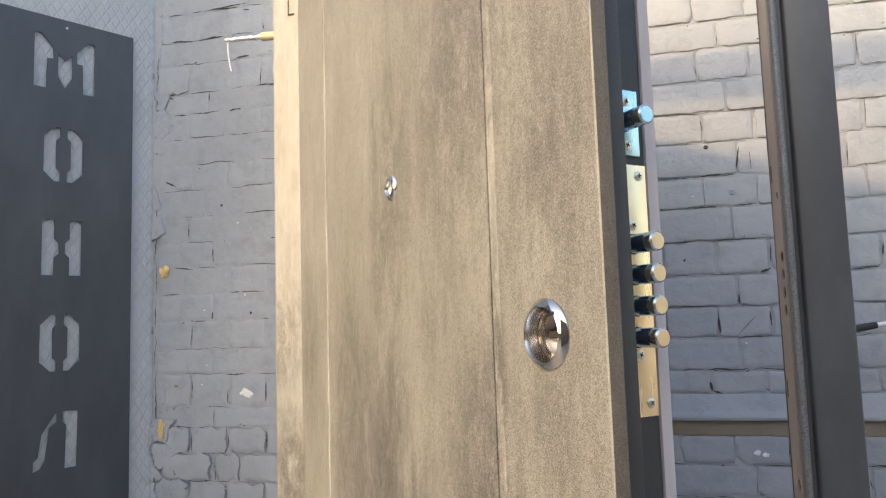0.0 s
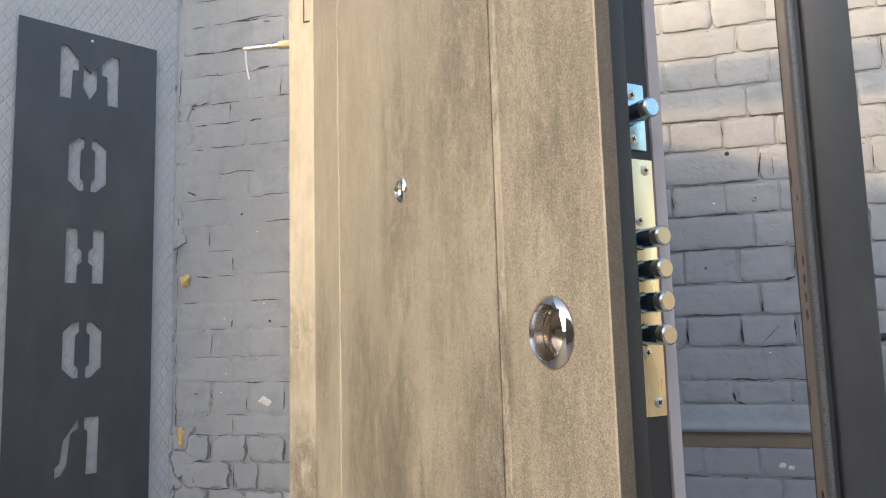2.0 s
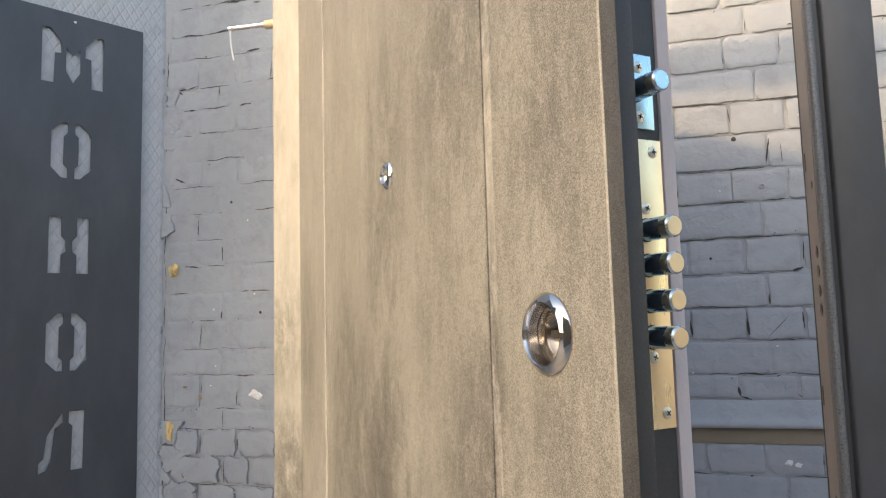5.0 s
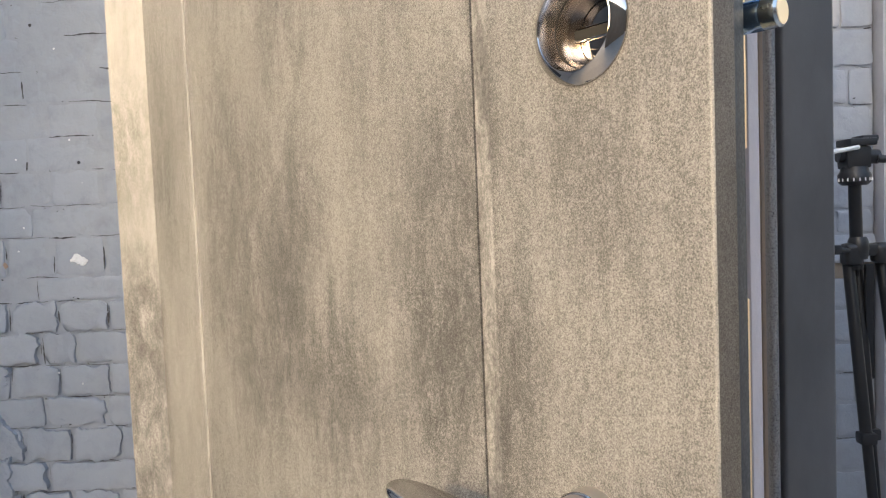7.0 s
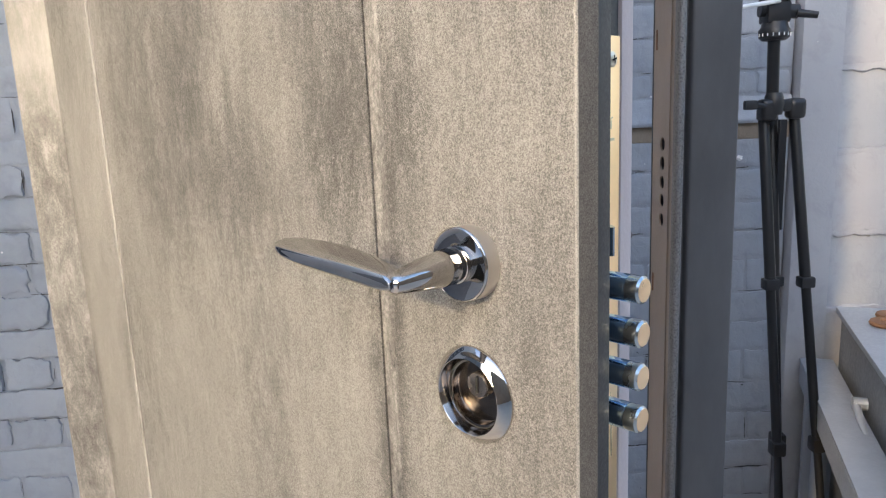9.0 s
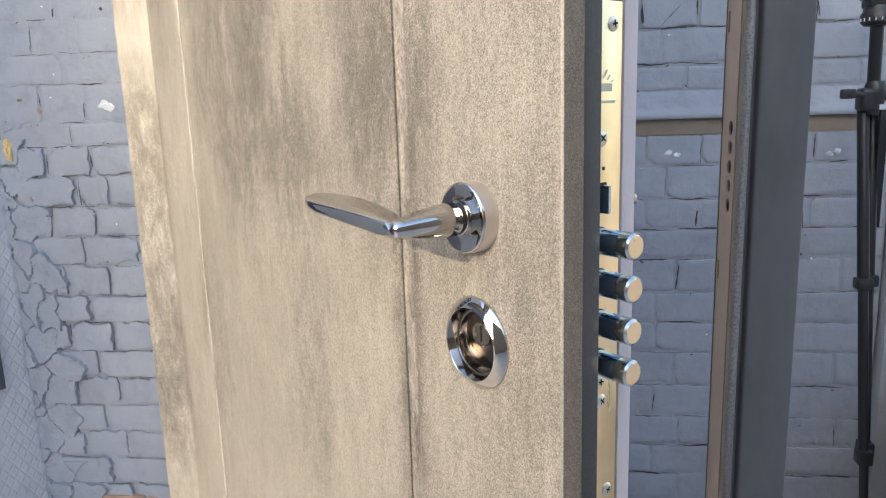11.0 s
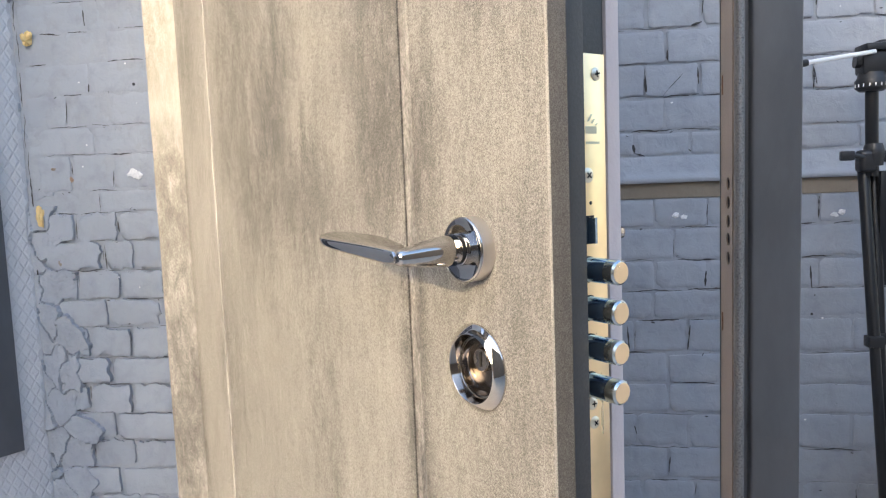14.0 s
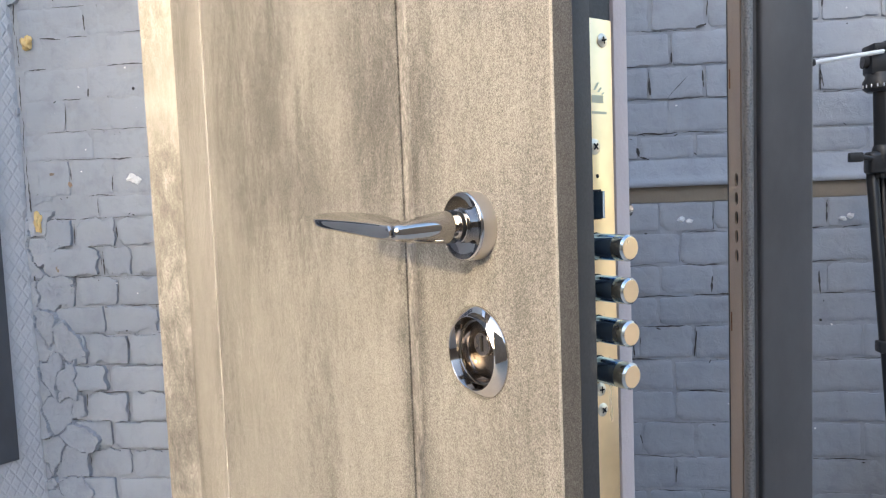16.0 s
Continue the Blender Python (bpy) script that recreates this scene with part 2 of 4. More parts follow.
def box(bm, lo, hi, bevel=0.0, seg=2):
    m = Matrix.LocRotScale([(a + b) / 2 for a, b in zip(lo, hi)], None, [b - a for a, b in zip(lo, hi)])
    vs = bmesh.ops.create_cube(bm, size=1, matrix=m)["verts"]
    if bevel:
        es = list({e for v in vs for e in v.link_edges})
        bmesh.ops.bevel(bm, geom=es, offset=bevel, segments=seg, profile=0.6, affect="EDGES")
    return bm


def boxes(*items):
    bm = bmesh.new()
    for it in items:
        box(bm, *it)
    return bm


def prism(points, z0, z1):
    """An upright prism over a closed outline in plan."""
    bm = bmesh.new()
    lo = [bm.verts.new((x, y, z0)) for x, y in points]
    hi = [bm.verts.new((x, y, z1)) for x, y in points]
    n = len(points)
    for i in range(n):
        bm.faces.new((lo[i], lo[(i + 1) % n], hi[(i + 1) % n], hi[i]))
    bm.faces.new(lo[::-1])
    bm.faces.new(hi)
    return bm


def lathe(profile, n=48, axis="Y", centre=(0, 0, 0), caps=True):
    """A turned body; profile of (radius, height) along the axis."""
    bm = bmesh.new()
    rings = []
    for r, h in profile:
        ring = []
        for i in range(n if r > 1e-6 else 1):
            a = 2 * math.pi * i / n
            p = {"Y": (r * math.cos(a), h, r * math.sin(a)), "X": (h, r * math.cos(a), r * math.sin(a)), "Z": (r * math.cos(a), r * math.sin(a), h)}[axis]
            ring.append(bm.verts.new(Vector(p) + Vector(centre)))
        rings.append(ring)
    for a, b in zip(rings, rings[1:]):
        for i in range(n):
            q = [a[i % len(a)], a[(i + 1) % len(a)], b[(i + 1) % len(b)], b[i % len(b)]]
            q = list(dict.fromkeys(q))
            if len(q) > 2:
                bm.faces.new(q)
    for ring, flip in ((rings[0], True), (rings[-1], False)):
        if caps and len(ring) > 2:
            bm.faces.new(ring[::-1] if flip else ring)
    return bm


def rod(bm, a, b, r0, r1=None, n=16):
    a, b = Vector(a), Vector(b)
    d = b - a
    m = Matrix.Translation((a + b) / 2) @ d.to_track_quat("Z", "Y").to_matrix().to_4x4()
    bmesh.ops.create_cone(bm, cap_ends=True, segments=n, radius1=r0, radius2=r0 if r1 is None else r1, depth=d.length, matrix=m)
    return bm


def circle(x, y, r, n=24):
    return [(x + r * math.cos(2 * math.pi * i / n), y + r * math.sin(2 * math.pi * i / n)) for i in range(n)]


def sheet(outline, holes, thick):
    """A flat sheet in x and y, thick in z, with holes cut through."""
    cu = bpy.data.curves.new("sheet", "CURVE")
    cu.dimensions, cu.fill_mode, cu.extrude = "2D", "BOTH", thick / 2
    for loop in [outline, *holes]:
        sp = cu.splines.new("POLY")
        sp.points.add(len(loop) - 1)
        for p, (x, y) in zip(sp.points, loop):
            p.co = (x, y, 0, 1)
        sp.use_cyclic_u = True
    ob = bpy.data.objects.new("sheet", cu)
    scene.collection.objects.link(ob)
    me = bpy.data.meshes.new_from_object(ob.evaluated_get(bpy.context.evaluated_depsgraph_get()))
    bpy.data.objects.remove(ob)
    bpy.data.curves.remove(cu)
    bm = bmesh.new()
    bm.from_mesh(me)
    bpy.data.meshes.remove(me)
    bmesh.ops.remove_doubles(bm, verts=bm.verts, dist=1e-5)
    return bm


def bore(ob, drill):
    """Cuts the drill's body out of ob."""
    tool = new("drill", finish(drill, "drill", DARK, 0))
    cut = ob.modifiers.new("bore", "BOOLEAN")
    cut.operation, cut.object, cut.solver = "DIFFERENCE", tool, "EXACT"
    me = bpy.data.meshes.new_from_object(ob.evaluated_get(bpy.context.evaluated_depsgraph_get()))
    ob.modifiers.clear()
    ob.data = me
    bpy.data.objects.remove(tool)
    return ob


STAND = Matrix(((1, 0, 0, 0), (0, 0, -1, 0), (0, 1, 0, 0), (0, 0, 0, 1)))  # x stays, y turns up, z turns to the front

# ---- the yard: ground and walls ----
bm = bmesh.new()
bmesh.ops.create_grid(bm, x_segments=60, y_segments=60, size=60)
ground = tagged(new("ground", finish(bm, "ground", GROUND)), "dusty concrete yard ground reaching into the distance", "ground", kind="structure")

CORNER = Vector((-1.73, -0.095, 0))
WALL = Matrix.Translation(CORNER) @ pose(0, 0, 0, 0, 0, 47.3)
SIDE = Matrix.Translation(CORNER) @ pose(0, 0, 0, 0, 0, -72)
TOP = 3.05

wall = part("wall_north", boxes(((-0.25, 0.0130, 0), (2.175, 0.30, TOP)),), MORTAR, None, "grey painted brick wall with chipped joints", WALL)
tagged(wall, category="wall", kind="structure")
wall_block = part("wall_east", boxes(((2.175, 0.0050, 0), (6.5, 0.30, TOP)),), MORTAR, None, "pale painted concrete block wall", WALL)
tagged(wall_block, category="wall", kind="structure")
# Height above the diamond relief is unseen, added to hold back sky light.
SIDE_TOP, SIDE_LEN = 3.40, 1.15
# Unseen wall and wing, added to keep the sun off the corner bricks.
sun_block_wall = part("wall_return", boxes(((SIDE_LEN, -0.22, 0), (2.45, -0.004, 3.40)), ((2.45, -0.22, 0), (2.65, 0.50, 3.4))), SLATE, None, "unseen slate grey wall added to block the sun", SIDE)
tagged(sun_block_wall, category="wall", kind="structure")
wall_side = part("wall_west", boxes(((0.0, -0.22, 0), (SIDE_LEN, -0.002, SIDE_TOP), 0.004),), QUILT, None, "pale grey wall with an embossed diamond covering", SIDE)
tagged(wall_side, category="wall", kind="structure")
# Unseen walls, added for reflections in the metal and to shade the blocks.
light_walls = part("wall_south", boxes(((5.2, -7.0, 0), (5.5, 5.5, 3.2)), ((-6.0, -7.3, 0), (5.5, -7.0, 1.5)), ((0.70, -2.75, 0), (5.2, -2.50, 2.9)),), PLASTER, None, "unseen brown walls added to shape light and reflections")
tagged(light_walls, category="wall", kind="structure")


def quilt():
    """Low diamond pyramids that cover the side wall."""
    bm = bmesh.new()
    du, dz, h = 0.026, 0.042, 0.0011
    rows, cols = int(2.45 / dz * 2), int(SIDE_LEN / du)
    for r in range(rows):
        for c in range(cols):
            u = (c + 0.5 + 0.5 * (r % 2)) * du
            z = (r + 1) * dz / 2
            if u + du / 2 > SIDE_LEN or z + dz / 2 > SIDE_TOP:
                continue
            k = 0.975
            e = [bm.verts.new((u + k * du / 2, 0, z)), bm.verts.new((u, 0, z + k * dz / 2)), bm.verts.new((u - k * du / 2, 0, z)), bm.verts.new((u, 0, z - k * dz / 2))]
            i = [bm.verts.new((u + (v.co.x - u) * 0.62, h * random.uniform(0.8, 1.15), z + (v.co.z - z) * 0.62)) for v in e]
            for j in range(4):
                bm.faces.new((e[j], e[(j + 1) % 4], i[(j + 1) % 4], i[j]))
            bm.faces.new(i)
    return bm


q = part("diamond_relief", quilt(), QUILT, wall_side, "pale grey embossed diamond relief", pose(0, -0.0015, 0), smooth=0)
tagged(q, kind="stuff")

# ---- the sign ----
S0, S1, Z0, Z1 = 0.070, 0.434, 0.396, 2.122
GLYPH_H, STEP, MID = 0.147, 0.2505, 0.254


def bracket(side):
    """Half of a ring-like cut-out with chamfered corners."""
    h, c, b, g = GLYPH_H / 2, 0.026, 0.031, 0.009
    w = 0.049
    pts = [(g, h), (w - c, h), (w, h - c), (w, -h + c), (w - c, -h), (g, -h), (g, -h + 0.026), (w - b, -h + 0.036), (w - b, h - 0.036), (g, h - 0.026)]
    return [(side * x, z) for x, z in pts]


def bar_with_stub(side):
    h, w, b, g = GLYPH_H / 2, 0.049, 0.030, 0.008
    pts = [(w - b, h), (w, h), (w, -h), (w - b, -h), (w - b, -0.026), (g, -0.016), (g, 0.012), (w - b, 0.024)]
    return [(side * x, z) for x, z in pts]


def slanted_bar(side):
    h, w = GLYPH_H / 2, 0.077
    pts = [(w - 0.020, h), (w, h), (w, -h), (w - 0.030, -h), (w - 0.032, 0.008), (0.030, 0.010), (0.030, h - 0.034)]
    return [(side * x, z) for x, z in pts]


def arrow():
    h = GLYPH_H / 2
    return [(-0.018, h - 0.045), (0, h - 0.064), (0.018, h - 0.045), (0.018, -h + 0.038), (0, -h + 0.006), (-0.018, -h + 0.038)]


def leg_pair():
    h = GLYPH_H / 2
    foot = [(-0.004, h), (-0.004, h - 0.026), (-0.022, h - 0.040), (-0.030, -h + 0.028), (-0.042, -h + 0.006), (-0.058, -h), (-0.058, -h + 0.026), (-0.047, -h + 0.036), (-0.040, h - 0.055)]
    post = [(0.010, h), (0.048, h), (0.046, -h), (0.017, -h), (0.019, h - 0.036), (0.010, h - 0.028)]
    return [foot, post]


cuts = []
for i, shapes in enumerate([[slanted_bar(-1), slanted_bar(1), arrow()], [bracket(-1), bracket(1)], [bar_with_stub(-1), bar_with_stub(1)], [bracket(-1), bracket(1)], leg_pair()]):
    zc = 1.997 - i * STEP
    for s in shapes:
        cuts.append([(MID - x, zc + z) for x, z in s])
cuts.append(circle(0.252, 2.100, 0.0035, 10))
plate = sheet([(S0, Z0), (S1, Z0), (S1, Z1), (S0, Z1)], cuts, 0.003)
sign = part("stencil_sign", plate, SIGN, None, "dark anthracite metal sign plate with stencil cut-outs on the wall", SIDE @ Matrix.Translation((0, 0.0055, 0)) @ STAND, smooth=0)
tagged(sign, category="sign")
bm = bmesh.new()
rod(bm, (0.252, 0.002, 2.100), (0.252, 0.010, 2.100), 0.0045, 0.003, 12)
part("screw", bm, WHITE, sign, "white screw head", STAND.inverted() @ Matrix.Translation((0, -0.0055, 0)))

# ---- the door leaf ----
X0, X1 = -0.6600, 0.0830     # panel edges
DZ0, DZ1 = 0.055, 2.075
door = thing("security_door", "open steel entrance door with a weathered oak panel and two locks", "door")


def groove(x):
    """A V cut with a steep left flank and a gentle right one."""
    return [(x - 0.0002, 0), (x - 0.0001, 0.0017), (x + 0.0003, 0.0017), (x + 0.0005, 0.0011), (x + 0.0060, 0.0008), (x + 0.0110, 0.0003), (x + 0.0140, 0)]


front = [(X0, 0.0108), (X0, 0)]
x = -0.5255
front += [(x - 0.0040, 0), (x - 0.0010, 0.0006), (x - 0.0001, 0.0013), (x + 0.0002, 0.0013), (x + 0.0006, 0.0008), (x + 0.0042, 0.0002), (x + 0.0062, 0)]
front += groove(-0.0775)
# the lock side: a small roll-over, then a long chamfer
front += [(X1 - 0.0070 + 0.0029 * math.sin(a), 0.0029 - 0.0029 * math.cos(a)) for a in (0, 0.13, 0.26, 0.39, 0.52, 0.65, 0.78, 0.91, 1.04)] + [(X1 - 0.0003, 0.0102), (X1, 0.0108)]
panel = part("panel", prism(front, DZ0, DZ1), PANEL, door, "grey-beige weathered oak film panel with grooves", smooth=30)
drill = bmesh.new()
for x, z, r in ((0.0050, 1.2645, 0.0228), (0.0050, 0.9175, 0.0226), (-0.2915, 1.4400, 0.0096)):
    rod(drill, (x, -0.01, z), (x, 0.03, z), r, n=64)
panel = bore(panel, drill)
# groove flanks take the films with painted sheen
for f in panel.data.polygons:
    c = f.center
    if f.normal.x > 0.80 and c.x > 0.05:
        f.material_index = 1
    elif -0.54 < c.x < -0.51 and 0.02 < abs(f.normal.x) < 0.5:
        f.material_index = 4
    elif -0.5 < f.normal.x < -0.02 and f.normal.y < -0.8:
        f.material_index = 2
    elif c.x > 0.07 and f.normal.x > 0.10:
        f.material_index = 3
panel.data.materials.append(EDGE)
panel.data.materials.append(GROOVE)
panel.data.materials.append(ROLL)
panel.data.materials.append(GROOVE_SHEEN)
leaf = part("steel_leaf", boxes(((X0 + 0.02, 0.0112, DZ0), (0.0785, 0.0295, DZ1), 0.0012), ((X0 + 0.03, 0.0290, DZ0 + 0.01), (0.059, 0.0675, DZ1 - 0.01))), LEAF, door, "graphite coated steel leaf and rebate")
drill = bmesh.new()
rod(drill, (0.0050, -0.01, 1.2645), (0.0050, 0.029, 1.2645), 0.0240, n=64)
bore(leaf, drill)
part("outer_panel", boxes(((X0 + 0.03, 0.0685, DZ0), (0.061, 0.0805, DZ1), 0.0012)), OUTER, door, "pale lilac-grey edge of the outer panel")


def screw(r=0.0042):
    """A countersunk cross-head screw facing +x."""
    bm = lathe([(0, -0.004), (r, -0.004), (r, 0.0002), (r * 0.8, 0.0009), (0, 0.0011)], 18, "X")
    for a in (0.5, 0.5 + math.pi / 2):
        d = Vector((0, math.cos(a), math.sin(a))) * r * 0.52
        n = Vector((0, -math.sin(a), math.cos(a))) * r * 0.12
        vs = [bm.verts.new(Vector((0.0014, 0, 0)) + k) for k in (d + n, -d + n, -d - n, d - n)]
        f = bm.faces.new(vs)
        f.material_index = 1
    return bm


SCREW = finish(screw(), "screw", [PALEZINC, DARK])


def add_screw(parent, y, z, size=1.0, x=0.0615):
    ob = new("screw", SCREW)
    ob.parent = parent
    ob.matrix_basis = Matrix.Translation((x, y, z)) @ pose(0, 0, 0, random.uniform(0, 80), 0, 0) @ Matrix.Diagonal((1, size, size, 1))
    return ob


def bolt_mesh(r, length):
    bm = lathe([(0, -0.012), (r, -0.012), (r, length * 0.66), (r * 0.985, length * 0.67), (r * 0.985, length * 0.69), (r, length * 0.70), (r, length - 0.0012), (r - 0.0012, length)], 40, "X")
    bm2 = lathe([(r - 0.0012, length), (r - 0.0016, length + 0.0002), (0, length + 0.0002)], 40, "X")
    body = finish(bm, "bolt", [STEEL, STEELTIP], 25)
    for f in body.polygons:
        if f.center.x > length * 0.69:
            f.material_index = 1
    return body, finish(bm2, "bolt_end", ENDGRAIN, 20)


BOLT, BOLT_END = bolt_mesh(0.0078, 0.0265)


def add_bolt(parent, y, z, tip=None):
    ob = new("bolt", BOLT)
    ob.parent = parent
    ob.matrix_basis = Matrix.Translation((0.0618, y, z))
    tagged(ob, "shining steel deadbolt thrown out")
    end = new("bolt_end", tip or BOLT_END)
    end.parent = ob
    collar = part("collar", lathe([(0.0079, 0), (0.0084, 0), (0.0084, 0.0005), (0.0079, 0.0007)], 32, "X"), DARK, ob)
    return ob


def lock_plate(z0, z1, y0, y1, material, label):
    return part("lock_plate", boxes(((0.0575, y0, z0), (0.0612, y1, z1), 0.0006)), material, door, label)


up = lock_plate(1.198, 1.401, 0.0400, 0.0662, ZINC, "yellow passivated lock faceplate of the upper lock")
for y, z in ((0.058, 1.392), (0.049, 1.351), (0.049, 1.247), (0.058, 1.2085)):
    add_screw(up, y, z)
for i in range(4):
    add_bolt(up, 0.0478, 1.3355 - 0.0249 * i)

low = lock_plate(0.800, 1.1185, 0.0400, 0.0662, ZINC, "yellow passivated lock faceplate with latch and printed mark")
for y, z in ((0.058, 1.106), (0.0492, 1.043), (0.050, 0.8955), (0.0515, 0.8825), (0.058, 0.8205)):
    add_screw(low, y, z, 1.15 if z == 1.043 else 1.0)
for i in range(4):
    add_bolt(low, 0.0478, 0.9835 - 0.0249 * i)
# latch: bevelled tongue in its opening
part("latch_opening", boxes(((0.0606, 0.0440, 0.9995), (0.0614, 0.0542, 1.0175))), DARK, low, "dark latch opening")
bm = prism([(0.056, 0.0448), (0.0690, 0.0450), (0.0702, 0.0458), (0.0700, 0.0474), (0.0690, 0.0490), (0.0674, 0.0506), (0.0652, 0.0519), (0.0626, 0.0528), (0.056, 0.0532)], 1.0005, 1.0165)
part("latch", bm, STEEL, low, "steel latch tongue with a rounded face, tinted by a painted sky reflection", smooth=45)
# printed mark: plain bars only
for k in range(3):
    pts = [(0.0495 + 0.0032 * k, 1.0765 - 0.0012 * k), (0.0512 + 0.0032 * k, 1.0765 - 0.0012 * k), (0.0545 + 0.0025 * k, 1.0810 - 0.0028 * k), (0.0528 + 0.0025 * k, 1.0810 - 0.0028 * k)]
    bm = bmesh.new()
    bm.faces.new([bm.verts.new((0.06135, y, z)) for y, z in pts])
    part("print_bar", bm, INK, low)
part("print_bar", boxes(((0.0612, 0.0480, 1.0690), (0.06135, 0.0580, 1.0735))), INK, low)
part("print_bar", boxes(((0.0612, 0.0480, 1.0625), (0.06135, 0.0605, 1.0640))), INK, low)
bm = lathe([(0, 0), (0.0012, 0), (0.0012, 0.0004), (0, 0.0004)], 10, "X", (0.0611, 0.0515, 1.0255))
part("pin", bm, DARK, low)

night = lock_plate(1.4085, 1.4635, 0.0400, 0.0615, BLUEZINC, "small zinc plate of the night bolt, its sky reflection painted in")
add_screw(night, 0.048, 1.4535)
add_screw(night, 0.0472, 1.4170)
BLUE_END = BOLT_END.copy()
BLUE_END.materials.clear()
BLUE_END.materials.append(BLUEZINC)
add_bolt(night, 0.0440, 1.4355, BLUE_END)


def lever():
    """Two bodies that meet in a crease: a round neck straight out and a flat paddle along the door."""
    bm = bmesh.new()
    neck = [(-0.0165, 0.0098, 0.0098, 2.0), (-0.0178, 0.0103, 0.0103, 2.1), (-0.0270, 0.0101, 0.0098, 2.2), (-0.0370, 0.0094, 0.0086, 2.4), (-0.0470, 0.0084, 0.0070, 2.7), (-0.0555, 0.0074, 0.0056, 3.0), (-0.0600, 0.0064, 0.0046, 3.0), (-0.0618, 0.0040, 0.0028, 2.6)]
    blade = [(0.0085, 0.0030, 0.0020, 2.2), (0.0070, 0.0052, 0.0038, 2.6), (0.0030, 0.0072, 0.0050, 3.0), (-0.0050, 0.0086, 0.0056, 3.2), (-0.0200, 0.0104, 0.0057, 3.2), (-0.0400, 0.0121, 0.0055, 3.2),
             (-0.0600, 0.0128, 0.0052, 3.2), (-0.0780, 0.0124, 0.0048, 3.2), (-0.0920, 0.0110, 0.0045, 3.0), (-0.1010, 0.0090, 0.0042, 2.8), (-0.1060, 0.0070, 0.0037, 2.6), (-0.1085, 0.0046, 0.0028, 2.3), (-0.1092, 0.0020, 0.0013, 2.0)]
    n = 44
    for body in (neck, blade):
        rings = []
        for k, (d, w, h, e) in enumerate(body):
            ring = []
            for i in range(n):
                a = 2 * math.pi * i / n
                p = w * math.copysign(abs(math.cos(a)) ** (2 / e), math.cos(a))
                q = h * math.copysign(abs(math.sin(a)) ** (2 / e), math.sin(a))
                if body is neck:
                    ring.append(bm.verts.new((0.0058 - 0.05 * (d + 0.0165) * (d + 0.0165) + p, d, 0.9983 + 0.035 * (d + 0.0165) + q)))
                else:
                    tilt = 0.16
                    mid = -0.0640 + w if d > -0.0600 else -0.0512
                    rise = 0.9968 + 0.062 * max(0, -d) - 0.12 * max(0, -d) ** 2
                    ring.append(bm.verts.new((d, mid + p * math.cos(tilt) - q * math.sin(tilt), rise + (p + mid + 0.0640) * math.sin(tilt) + q * math.cos(tilt))))
            rings.append(ring)
        for a, b in zip(rings, rings[1:]):
            for i in range(n):
                bm.faces.new((a[i], a[(i + 1) % n], b[(i + 1) % n], b[i]))
        bm.faces.new(rings[0][::-1])
        bm.faces.new(rings[-1])
    return bm


# handle: rosette, neck and blade
handle = part("door_handle", lever(), [CHROME, POLISH], door, "chrome lever with a satin upper face", smooth=40)
for f in handle.data.polygons:
    if f.normal.z > 0.72 and f.center.y < -0.024:
        f.material_index = 1
rosette = part("rosette", lathe([(0.0215, 0), (0.0215, -0.0100), (0.0212, -0.0108), (0.0204, -0.0113), (0.0200, -0.0110), (0.0098, -0.0112), (0.0092, -0.0128), (0.0082, -0.0130), (0.0078, -0.0100)], 72, "Y", (0.0065, 0, 0.9980)), [CHROME, SATIN], handle, "round polished chrome rosette with a satin rim")
for f in rosette.data.polygons:
    if abs(f.normal.y) < 0.3 and f.center.y > -0.0100 and f.area > 1e-6:
        f.material_index = 1
bm = lathe([(0.0104, 0), (0.0106, -0.0004), (0.0106, -0.0026), (0.0098, -0.0030)], 44, "Y", (0.0060, -0.0112, 0.9983))
part("collar", bm, CHROME, handle)
bm = lathe([(0.0094, 0), (0.0094, -0.0040)], 44, "Y", (0.0060, -0.0135, 0.9983))
part("neck_seam", bm, DARK, handle, "dark seam behind the neck")
bm = lathe([(0.0019, -0.0101), (0.0019, -0.0104), (0, -0.0104)], 14, "X", (0.0, -0.0155, 0.9950))
bmesh.ops.translate(bm, verts=bm.verts, vec=(0.0256, -0.006, 0))
part("grub_screw", bm, DARK, handle)


# lower lock rose with its cylinder
low_rose = part("lock_rose", lathe([(0.0300, 0.001), (0.0300, -0.0008), (0.0296, -0.0016), (0.0240, -0.0060), (0.0234, -0.0063), (0.0229, -0.0058), (0.0221, 0.0006), (0.0214, 0.0016), (0.0196, 0.0020), (0.0186, 0.0060), (0.0181, 0.0066)], 84, "Y", (0.0050, 0, 0.9175), False), [CHROME, DISH], door, "polished chrome lock rose with a dark stepped dish")
for f in low_rose.data.polygons:
    if math.hypot(f.center.x - 0.0050, f.center.z - 0.9175) < 0.0227:
        f.material_index = 1
part("rose_floor", lathe([(0.0184, 0.0080), (0.0184, 0.0064), (0, 0.0062)], 60, "Y", (0.0050, 0, 0.9175)), BRONZE, low_rose, "dark bronze-grey floor of the rose")
part("rose_seam", lathe([(0.0208, 0.0018), (0.0214, 0.0016), (0.0214, 0.0012), (0.0207, 0.0015)], 60, "Y", (0.0050, 0, 0.9175), False), DARK, low_rose, "dark seam round the dish")
bm = lathe([(0.0080, 0.0066), (0.0080, 0.0032), (0.0074, 0.0025), (0.0064, 0.0028), (0, 0.0028)], 40, "Y", (0.0052, 0, 0.9222))
part("cylinder", bm, NICKEL, low_rose, "dull nickel lock cylinder")
part("keyway", boxes(((0.0046, 0.0021, 0.9176), (0.0058, 0.0030, 0.9276))), DARK, low_rose, "dark keyway")

